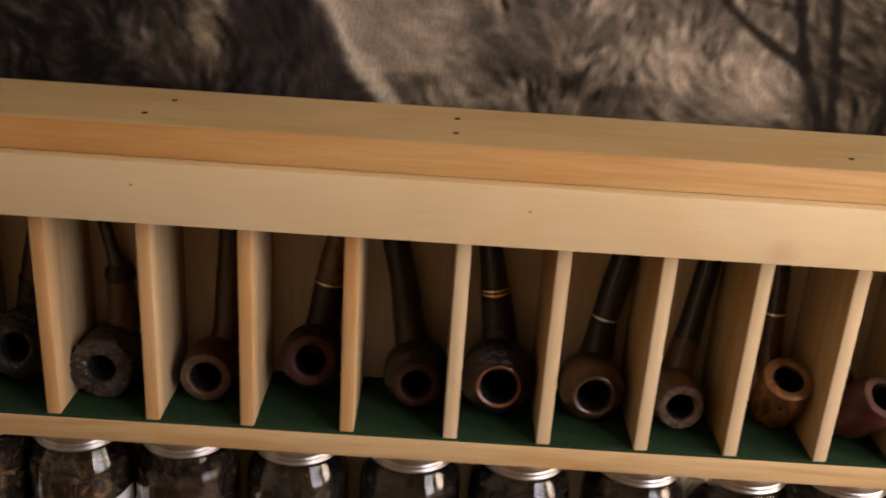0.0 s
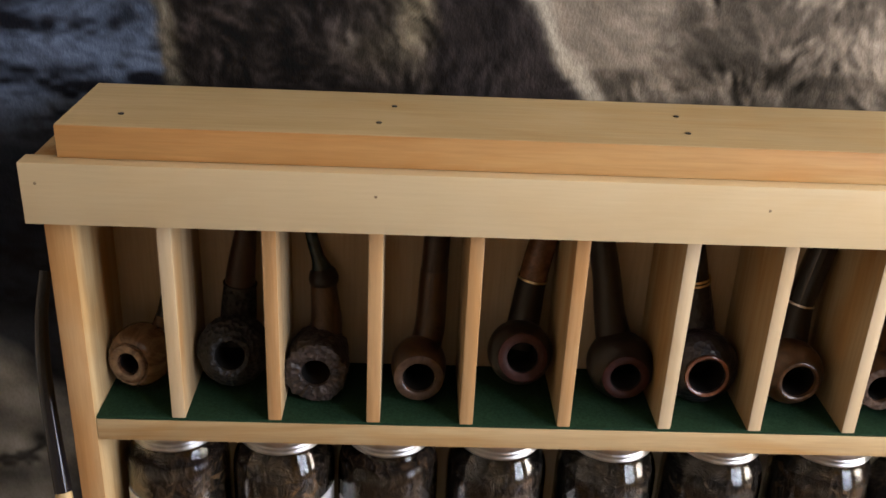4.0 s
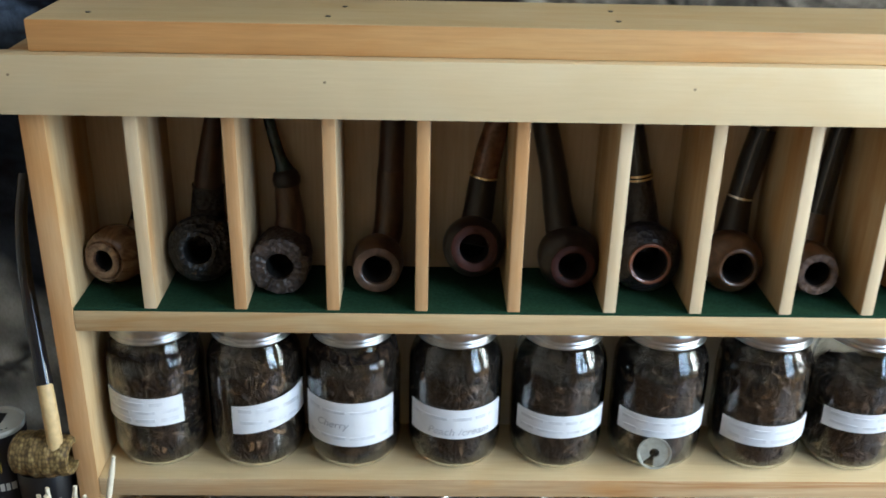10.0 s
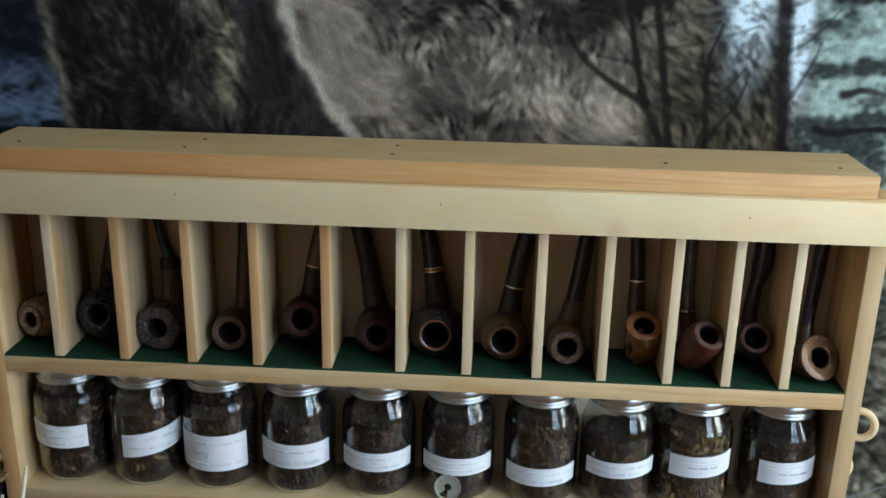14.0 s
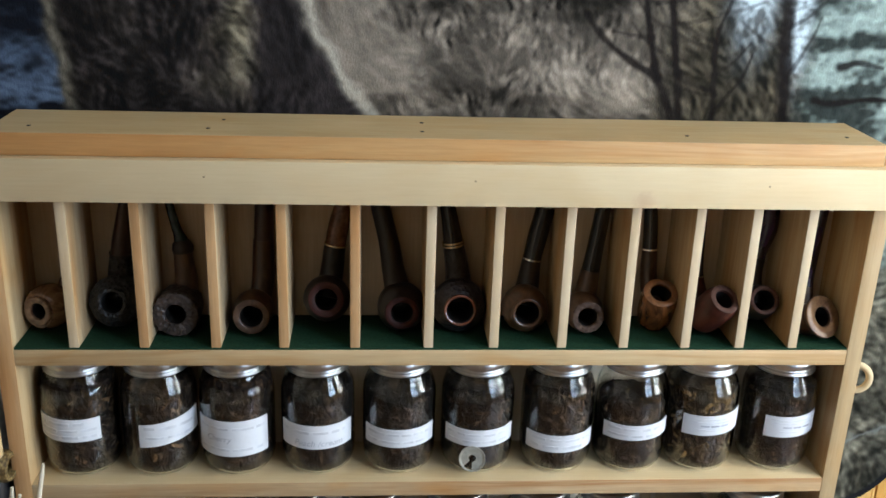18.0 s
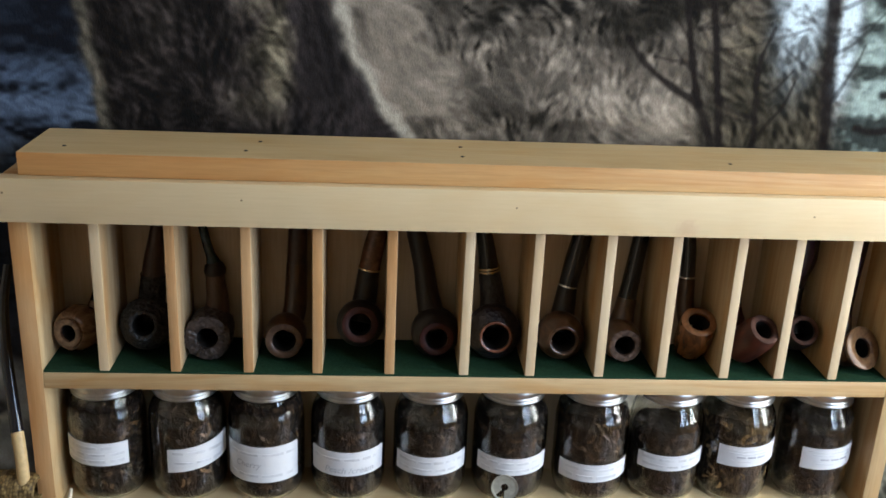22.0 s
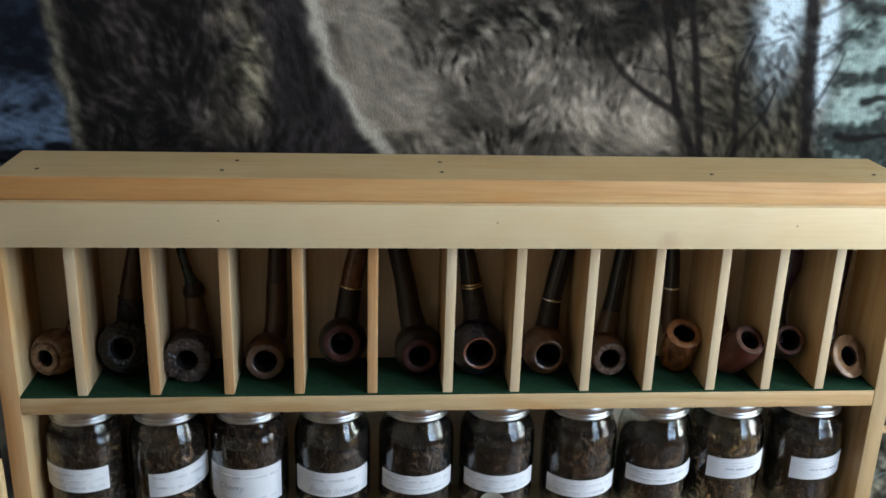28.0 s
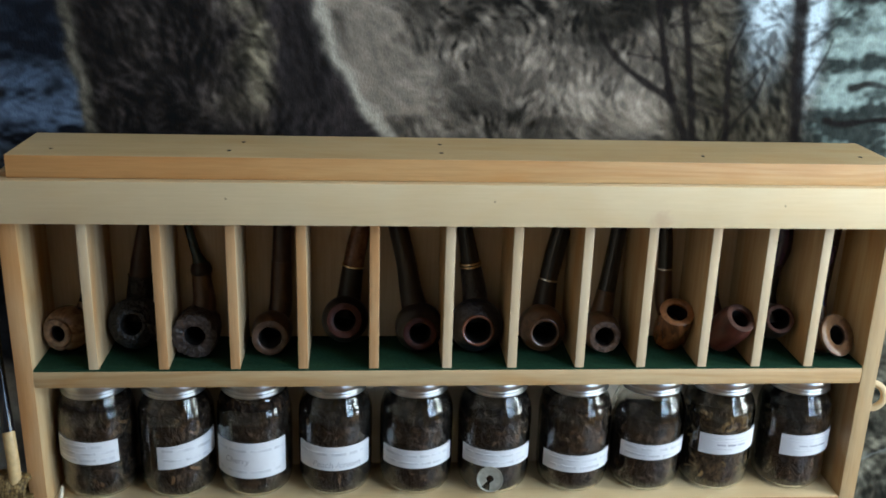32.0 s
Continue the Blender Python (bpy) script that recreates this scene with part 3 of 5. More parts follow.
# ---- plush blanket hung behind the rack ----
m_blanket, nt, b = material("printed_plush", 0.9, 0, 0.08)
att = nt.nodes.new("ShaderNodeAttribute")
att.attribute_name = "print"
pile = node(nt, "TexNoise", Scale=420.0, Detail=3.0, Roughness=0.6)
nt.links.new(coords(nt, (1, 1, 0.6)), pile.inputs[0])
nt.links.new(mixed(nt, 0.35, att.outputs["Color"], ramp(nt, pile.outputs[0], [(0.3, (0.55, 0.55, 0.55)), (0.65, (1.1, 1.1, 1.1))]), "MULTIPLY"), b.inputs["Base Color"])
bumped(nt, b, pile.outputs[0], 0.5, 0.0015)

BX0, BX1, BZ0, BZ1, STEP = -0.45, 1.12, -0.292, 0.60, 0.0018
gx, gz = np.arange(BX0, BX1, STEP), np.arange(BZ0, BZ1, STEP)
xx, zz = np.meshgrid(gx, gz)
nz, nx = xx.shape
rng = np.random.default_rng(5)


def blur_noise(cell_x, cell_z):
    """Smooth random field from 0 to 1 with features of that many metres."""
    cx, cz = int((BX1 - BX0) / cell_x) + 4, int((BZ1 - BZ0) / cell_z) + 4
    g = rng.random((cz, cx))
    u, v = (xx - BX0) / cell_x, (zz - BZ0) / cell_z
    i, j = u.astype(int), v.astype(int)
    fu, fv = u - i, v - j
    fu, fv = fu * fu * (3 - 2 * fu), fv * fv * (3 - 2 * fv)
    return (g[j, i] * (1 - fu) + g[j, i + 1] * fu) * (1 - fv) + (g[j + 1, i] * (1 - fu) + g[j + 1, i + 1] * fu) * fv


def stroke_noise(angle, length):
    """Random specks drawn out along a field of angles: hair-like strokes, about 0 to 1."""
    n = rng.random((nz, nx))
    for _ in range(2):
        n = (n + np.roll(n, 1, 0) + np.roll(n, 1, 1) + np.roll(n, -1, 0) + np.roll(n, -1, 1)) / 5
    total = n.copy()
    for sign in (1, -1):
        px, pz = np.meshgrid(np.arange(nx, dtype=float), np.arange(nz, dtype=float))
        for _ in range(length):
            i, j = px.astype(int).clip(0, nx - 1), pz.astype(int).clip(0, nz - 1)
            px, pz = px + sign * np.cos(angle[j, i]), pz + sign * np.sin(angle[j, i])
            total += n[pz.astype(int).clip(0, nz - 1), px.astype(int).clip(0, nx - 1)]
    total = total / (2 * length + 1)
    return ((total - total.mean()) / (5 * total.std()) + 0.5).clip(0, 1)


def edge(v, width):
    """0 to 1 across a soft edge at v = 0."""
    return (v / width + 0.5).clip(0, 1)


def along(points):
    """x of a drawn line at each height."""
    z, x = np.array(points).T
    return np.interp(zz, z, x)


def spot(x, z, rx, rz):
    return np.exp(-(((xx - x) / rx) ** 2 + ((zz - z) / rz) ** 2))


def blend(c, mask, colour):
    return c * (1 - mask[..., None]) + np.array(colour) * mask[..., None]


wob = (blur_noise(0.02, 0.02) - 0.5) * 0.016 + (blur_noise(0.007, 0.007) - 0.5) * 0.008
big, mid_n, small = blur_noise(0.10, 0.08), blur_noise(0.035, 0.03), blur_noise(0.012, 0.010)
flow = -1.15 + 1.3 * (blur_noise(0.14, 0.12) - 0.5) + 1.9 * (blur_noise(0.045, 0.045) - 0.5)
hair = stroke_noise(flow, 6)
hair2 = stroke_noise(flow + 0.5, 3)
fur = 0.55 * hair + 0.45 * hair2
xl = along([(-0.3, 0.10), (0.1, 0.066), (0.241, 0.047), (0.319, 0.036), (0.373, 0.029), (0.441, 0.018), (0.62, 0.0)]) + 0.4 * wob
xg = along([(-0.3, 0.27), (0.246, 0.256), (0.30, 0.258), (0.372, 0.249), (0.445, 0.256), (0.62, 0.27)]) + wob
xw = along([(-0.3, 0.60), (0.10, 0.47), (0.247, 0.369), (0.287, 0.339), (0.334, 0.312), (0.393, 0.297), (0.445, 0.274), (0.62, 0.23)]) + 0.6 * wob
# far left: blue-grey snow and dark bands
bands = edge(0.40 * blur_noise(0.09, 0.022) + 0.35 * blur_noise(0.03, 0.010) + 0.25 * blur_noise(0.010, 0.005) - 0.5, 0.26) * (0.45 + 0.8 * hair2).clip(0, 1)
snow = blend(np.zeros((nz, nx, 3)) + (0.012, 0.013, 0.018), bands * (0.15 + 0.85 * edge(0.305 - zz, 0.06) * edge(zz - 0.20, 0.05)), (0.11, 0.145, 0.21))
snow = blend(snow, np.exp(-(((zz - 0.004) / 0.022) ** 2)) * edge(-0.07 - xx, 0.05), (0.05, 0.062, 0.085))
drift = edge(-0.018 - zz + 0.030 * (mid_n - 0.5) + 0.05 * (big - 0.5) - 0.35 * (xx + 0.10).clip(0), 0.026) * (0.22 + 0.78 * edge(-0.066 - xx + wob, 0.05))
drift = drift * (1 - 0.9 * spot(-0.092, -0.10, 0.013, 0.011)) * (1 - 0.85 * np.exp(-(((zz + 0.122 - 0.15 * (xx + 0.13) + 1.2 * wob) / 0.008) ** 2)) * edge(-0.085 - xx, 0.02))
snow = blend(snow, drift * (0.30 + 0.95 * blur_noise(0.045, 0.03) + 0.2 * (small - 0.5) - 0.35 * edge(-0.125 - zz, 0.02) * mid_n).clip(0, 1), (0.53, 0.57, 0.61))
c = snow
# dark fur, paler along its right side
fur = ((fur - 0.5) * 1.7 + 0.5).clip(0, 1)
clump = edge(0.6 * blur_noise(0.026, 0.03) + 0.4 * small - 0.5, 0.35)
dark = 0.0075 + 0.030 * fur**2 * (0.25 + 0.5 * mid_n + 0.8 * clump) + 0.012 * small * fur
pale = spot(0.238, 0.31, 0.020, 0.055) + 0.9 * spot(0.226, 0.375, 0.030, 0.030) + 0.6 * spot(0.205, 0.27, 0.030, 0.022) + 0.6 * spot(0.205, 0.325, 0.025, 0.02) + 0.5 * spot(0.23, 0.44, 0.03, 0.03) + 0.22 * spot(0.11, 0.35, 0.025, 0.04)
pale = (pale - 0.5 * np.exp(-(((xx - 0.205 - 0.9 * (zz - 0.345)) / 0.012) ** 2))).clip(0, 1)
dark = dark + pale * (0.015 + 0.15 * fur * (0.25 + 1.2 * mid_n * small + 0.5 * small))
tone = np.stack([dark * 1.10, dark * (0.93 + 0.05 * pale), dark * (0.88 - 0.16 * pale)], -1)
m = edge(xx - xl, 0.006)
c = c * (1 - m[..., None]) + tone * m[..., None]
c = blend(c, np.exp(-(((xx - xl - 0.006) / 0.0065) ** 2)) * (0.30 + 0.55 * fur), (0.18, 0.165, 0.13))
# dark gap
gap = 0.011 + 0.026 * fur * (0.4 + mid_n) + 0.010 * small
m = edge(xx - xg, 0.010)
c = c * (1 - m[..., None]) + np.stack([gap * 1.08, gap * 0.93, gap * 0.93], -1) * m[..., None]
# grey fur
lite = 0.020 + 0.045 * big + 0.16 * (fur - 0.15) * (0.2 + 0.5 * mid_n + 0.7 * clump) * (0.5 + 0.8 * small)
lite = 0.012 + 1.12 * lite - 0.07 * spot(0.55, 0.43, 0.11, 0.05) - 0.03 * spot(0.47, 0.36, 0.04, 0.04) - 0.05 * spot(0.62, 0.37, 0.06, 0.04) - 0.05 * spot(0.50, 0.262, 0.06, 0.015) - 0.03 * spot(0.41, 0.262, 0.02, 0.01)
lite = lite + 0.12 * spot(0.60, 0.278, 0.030, 0.022) + 0.17 * spot(0.662, 0.268, 0.026, 0.028) + 0.05 * spot(0.53, 0.32, 0.05, 0.03)
ruff = edge(xx - xw, 0.01) * edge(0.085 + 0.05 * (big - 0.5) + 0.06 * (mid_n - 0.5) - (xx - xw), 0.05) * edge(zz - 0.256, 0.02)
lite = lite * (1 - ruff) + ruff * (0.135 + 0.07 * fur + 0.05 * small - 0.07 * edge(0.33 - mid_n, 0.15))
shade = np.exp(-(((xx - 0.60) / 0.19) ** 4)) * edge(zz - 0.38 - 0.10 * (mid_n - 0.5) - 0.15 * (0.6 - xx).clip(0), 0.05)
lite = lite * (1 - 0.55 * shade.clip(0, 1))
lite = np.maximum(lite * 0.95, 0.012 + 0.07 * fur * (0.3 + 0.9 * small))
tone = np.stack([lite * 1.08, lite * 0.95, lite * 0.79], -1)
m = edge(xx - xw, 0.008)
c = c * (1 - m[..., None]) + tone * m[..., None]
c = blend(c, np.exp(-(((xx - xw - 0.004) / 0.0085) ** 2)) * (0.70 + 0.4 * fur).clip(0, 1), (0.36, 0.335, 0.285))
# right: brown scrub, then glare-whitened pale sky between trees and snow with dark streaks
scrub = 0.009 + 0.115 * hair2**1.5 * (0.3 + mid_n)
m = edge(xx - 0.70 - 2 * wob, 0.08) * edge(0.42 + 4 * wob - zz, 0.15)
c = c * (1 - m[..., None]) + np.stack([scrub * 1.12, scrub * 0.98, scrub * 0.72], -1) * m[..., None]
dusk = np.exp(-(((xx - 0.65) / 0.145) ** 4)) * edge(zz - 0.385 - 0.12 * (mid_n - 0.5), 0.06)
c = c * (1 - 0.5 * dusk[..., None])
streak = edge(0.52 * blur_noise(0.050, 0.020) + 0.30 * blur_noise(0.020, 0.009) + 0.18 * blur_noise(0.007, 0.005) - 0.505, 0.24)
grit = 0.55 + 0.35 * blur_noise(0.006, 0.006) + 0.4 * hair2
far = blend(np.zeros((nz, nx, 3)) + (0.040, 0.047, 0.044), streak, (0.24, 0.29, 0.275)) * grit[..., None]
m = edge(xx - 0.868 - wob, 0.03)
c = c * (1 - m[..., None]) + far * m[..., None]
# pale sky patches, with window sheen on the plush mixed into the print colour
shine = (spot(0.803, 0.39, 0.022, 0.055) + 1.3 * spot(0.858, 0.36, 0.010, 0.06) + 0.9 * spot(0.808, 0.445, 0.022, 0.035) + 0.5 * spot(0.85, 0.46, 0.015, 0.04)).clip(0, 1) * (0.35 + 1.1 * edge(0.4 * hair2 + 0.35 * small + 0.25 * blur_noise(0.006, 0.006) - 0.47, 0.3))
c = blend(c, shine.clip(0, 1), (0.42, 0.48, 0.52))
# low right: dark marbled water and rock
rock = 0.013 + 0.24 * (mid_n * small) ** 1.4 * (0.4 + hair2) + 0.07 * hair2**2
m = edge(0.07 + 3 * wob - zz, 0.12) * edge(xx - 0.80, 0.06)
c = c * (1 - m[..., None]) + np.stack([rock * 1.04, rock * 1.02, rock * 0.82], -1) * m[..., None]
c = blend(c, np.exp(-(((zz + 0.19 - 0.25 * (xx - 1.0) - wob) / 0.004) ** 2)) * edge(xx - 0.9, 0.05) * 0.5, (0.2, 0.22, 0.22))


def twig(points, w0, w1, strength=0.92):
    """Darkens a tapering branch drawn through the points (x, z)."""
    global c
    p = smooth_path([(x, 0, z) for x, z in points], 12)
    best = np.full(xx.shape, 9.0)
    for k in range(len(p) - 1):
        a, d = p[k], p[k + 1] - p[k]
        t = (((xx - a.x) * d.x + (zz - a.z) * d.z) / (d.x**2 + d.z**2 + 1e-12)).clip(0, 1)
        w = w0 + (w1 - w0) * (k + t) / (len(p) - 1)
        best = np.minimum(best, np.hypot(xx - a.x - t * d.x, zz - a.z - t * d.z) / w)
    c = blend(c, (1.6 - best + 0.7 * (small - 0.5)).clip(0, 1) * strength * (0.7 + 0.5 * mid_n).clip(0, 1), (0.013, 0.010, 0.010))


twig([(0.731, 0.20), (0.715, 0.250), (0.697, 0.290), (0.678, 0.368), (0.667, 0.452), (0.655, 0.56)], 0.0046, 0.0022)
twig([(0.731, 0.20), (0.722, 0.28), (0.707, 0.369), (0.694, 0.452), (0.69, 0.56)], 0.0046, 0.0022)
twig([(0.699, 0.285), (0.667, 0.303), (0.631, 0.330), (0.612, 0.355)], 0.0044, 0.0022)
twig([(0.768, 0.20), (0.766, 0.26), (0.762, 0.326), (0.775, 0.37)], 0.0042, 0.0018)
twig([(0.767, 0.245), (0.783, 0.268), (0.797, 0.286), (0.806, 0.312)], 0.0026, 0.0012, 0.7)
twig([(0.853, 0.15), (0.850, 0.25), (0.846, 0.30), (0.842, 0.34), (0.838, 0.39), (0.832, 0.425), (0.815, 0.45), (0.79, 0.475)], 0.0085, 0.0048)
twig([(0.846, 0.28), (0.862, 0.31), (0.874, 0.335), (0.880, 0.355)], 0.0026, 0.0012, 0.6)
twig([(0.86, 0.43), (0.885, 0.41), (0.91, 0.40), (0.95, 0.405)], 0.011, 0.004)
twig([(0.885, 0.262), (0.905, 0.258), (0.95, 0.264), (0.99, 0.262)], 0.0045, 0.002)
twig([(0.91, 0.30), (0.93, 0.305), (0.96, 0.300)], 0.005, 0.002)
trng = random.Random(8)
for k in range(26):
    bx, bz = trng.choice([(0.700, 0.30), (0.690, 0.34), (0.712, 0.34), (0.700, 0.40), (0.685, 0.40), (0.764, 0.31), (0.768, 0.28), (0.843, 0.33), (0.838, 0.38), (0.64, 0.33)])
    bz += trng.uniform(-0.02, 0.05)
    s = trng.choice((-1, 1))
    ln = trng.uniform(0.03, 0.07)
    up = trng.uniform(0.1, 1.0)
    twig([(bx, bz), (bx + s * ln * 0.5, bz + ln * 0.35 * up), (bx + s * ln, bz + ln * up)], 0.0024, 0.0014, 0.5)

c = 1.62 * c.clip(0.002, 1) ** 1.2
# rounded lower corner and bound edge
rad = 0.13
corner = np.hypot((xx - (BX1 - rad)).clip(0), (BZ0 + rad - zz).clip(0))
keep = corner <= rad
hem = ((rad - np.maximum(corner, np.maximum(xx - BX1 + rad, BZ0 + rad - zz))) < 0.010)
c[hem] = (0.012, 0.012, 0.014)
yy = 0.0030 * np.sin(xx * 7 + 1) + 0.0012 * np.sin(xx * 21 + zz * 9) + 0.0022 * np.sin(zz * 11 + xx * 3)
yy += 0.03 * ((xx - 0.97) / 0.15).clip(0, 1) ** 2 * (0.6 + 0.4 * np.sin(zz * 14))
yy -= hem * 0.0022
me = bpy.data.meshes.new("blanket")
idx = np.arange(nx * nz).reshape(nz, nx)
quads = np.stack([idx[:-1, :-1], idx[:-1, 1:], idx[1:, 1:], idx[1:, :-1]], -1).reshape(-1, 4)
quads = quads[keep.reshape(-1)[quads].all(1)]
me.vertices.add(nx * nz)
me.vertices.foreach_set("co", np.stack([xx, yy, zz], -1).astype(np.float32).reshape(-1))
me.loops.add(len(quads) * 4)
me.loops.foreach_set("vertex_index", quads.reshape(-1).astype(np.int32))
me.polygons.add(len(quads))
me.polygons.foreach_set("loop_start", np.arange(0, len(quads) * 4, 4, dtype=np.int32))
me.polygons.foreach_set("use_smooth", np.ones(len(quads), bool))
me.update()
me.validate()
ca = me.color_attributes.new("print", "FLOAT_COLOR", "POINT")
col = np.ones((nz, nx, 4), np.float32)
col[..., :3] = c.clip(0.006, 0.8)
ca.data.foreach_set("color", col.reshape(-1))
me.materials.append(m_blanket)
blanket = tagged(new("blanket", me), "plush throw printed with grey fur, snow and bare trees", "blanket")
blanket.matrix_basis = pose(0, BLANKET_Y, ZS)
bm = bmesh.new()
bm.from_mesh(me)
bmesh.ops.delete(bm, geom=[v for v in bm.verts if not v.link_faces], context="VERTS")
bm.to_mesh(me)
bm.free()
mod = blanket.modifiers.new("thickness", "SOLIDIFY")
mod.thickness, mod.offset = 0.004, -1

# ---- smoking pipes, one in each bay ----
def briar(name, col, dark, rough=0.3, coarse=0.0, scale=60.0, coat=0.2, spec=0.5):
    """Stained briar: flame grain; coarse gives a carved, pitted surface."""
    m, nt, b = material(name, rough, 0, spec)
    n = node(nt, "TexNoise", Scale=scale, Detail=5.0, Roughness=0.6, Distortion=2.0)
    nt.links.new(coords(nt, (1, 1, 0.4)), n.inputs[0])
    nt.links.new(ramp(nt, n.outputs[0], [(0.35, dark), (0.62, col)]), b.inputs["Base Color"])
    if coarse:
        v = node(nt, "TexVoronoi", Scale=230.0)
        nt.links.new(coords(nt, (1, 1, 1)), v.inputs[0])
        bumped(nt, b, v.outputs["Distance"], coarse, 0.003)
    else:
        b.inputs["Coat Weight"].default_value, b.inputs["Coat Roughness"].default_value = coat, 0.18
    return m


m_char = plain("charred_chamber", (0.008, 0.007, 0.006), 0.9, 0, 0.2, 0.4)
m_black = plain("black_vulcanite", (0.010, 0.010, 0.013), 0.11, 0, 0.6, 0.2, 30.0, 0)
m_purple = plain("dark_purple_acrylic", (0.020, 0.008, 0.035), 0.15, 0, 0.6, 0.4, 40.0, 0)
m_green = plain("dark_teal_marbled_acrylic", (0.02475, 0.05225, 0.05775), 0.12, 0, 0.6, 0.8, 90.0, 0)
m_amber = plain("brown_marbled_acrylic", (0.20, 0.085, 0.045), 0.15, 0, 0.6, 0.7, 90.0, 0)
m_brownstem = plain("brown_mottled_stem", (0.050, 0.024, 0.016), 0.3, 0, 0.5, 0.5, 90.0, 0)
m_grey = plain("smoky_clear_acrylic", (0.10, 0.095, 0.10), 0.1, 0, 0.7, 0.5, 60.0, 0)
m_gold = plain("gold_band", (0.74, 0.60, 0.38), 0.25, 1.0, 0.5, 0.2, 60.0, 0)
m_silver = plain("silver_band", (0.80, 0.79, 0.77), 0.2, 1.0, 0.5, 0.15, 60.0, 0)

B = dict(
    tan=briar("tan_briar", (0.200, 0.118, 0.068), (0.070, 0.034, 0.019), 0.14, coat=0.5),
    black=briar("black_rusticated_briar", (0.01056, 0.01104, 0.012), (0.00336, 0.00336, 0.00384), 0.6, 0.8),
    rough=briar("carved_brown_briar", (0.04862, 0.03179, 0.02244), (0.01122, 0.00671, 0.00451), 0.5, 1.0),
    roughrim=briar("carved_pale_rim", (0.058, 0.043, 0.038), (0.013, 0.009, 0.0075), 0.42, 0.5),
    brown=briar("brown_briar", (0.06664, 0.02954, 0.01239), (0.02618, 0.0105, 0.00427), 0.28),
    brownrim=briar("worn_brown_rim", (0.08976, 0.05304, 0.03468), (0.0408, 0.0204, 0.01224), 0.35),
    dark=briar("dark_stained_briar", (0.01008, 0.004752, 0.0036), (0.00288, 0.001656, 0.00144), 0.42, coat=0.06),
    redrim=briar("reddish_rim", (0.052, 0.018, 0.014), (0.027, 0.009, 0.0065), 0.55, coat=0.0, spec=0.2),
    ember=briar("polished_red_rim", (0.1733, 0.066, 0.03713), (0.1031, 0.033, 0.0165), 0.22),
    navy=briar("blue_black_briar", (0.01632, 0.01416, 0.01848), (0.00432, 0.00432, 0.00656), 0.3, 0.35),
    mid=briar("mid_brown_briar", (0.0816, 0.03876, 0.01716), (0.03264, 0.01386, 0.00528), 0.28),
    palerim=briar("pale_rough_rim", (0.118, 0.076, 0.054), (0.050, 0.029, 0.020), 0.6, 0.6, spec=0.2),
    orange=briar("orange_briar", (0.185, 0.072, 0.022), (0.060, 0.021, 0.0075), 0.22),
    orangerim=briar("worn_orange_rim", (0.26, 0.115, 0.045), (0.13, 0.052, 0.020), 0.3),
    greyrim=briar("dull_grey_brown_rim", (0.082, 0.040, 0.028), (0.036, 0.016, 0.011), 0.65, coat=0.0, spec=0.12),
    tanrim=briar("worn_tan_rim", (0.20, 0.112, 0.052), (0.095, 0.044, 0.020), 0.3, coat=0.08, spec=0.4),
    chestnut=briar("chestnut_shank", (0.098, 0.050, 0.026), (0.040, 0.018, 0.009), 0.4),
    dullred=briar("dull_red_rim", (0.045, 0.013, 0.010), (0.022, 0.007, 0.005), 0.6, coat=0.0, spec=0.2),
    red=briar("red_stained_briar", (0.058, 0.0135, 0.0075), (0.025, 0.006, 0.004), 0.42, coat=0.0, spec=0.3),
)


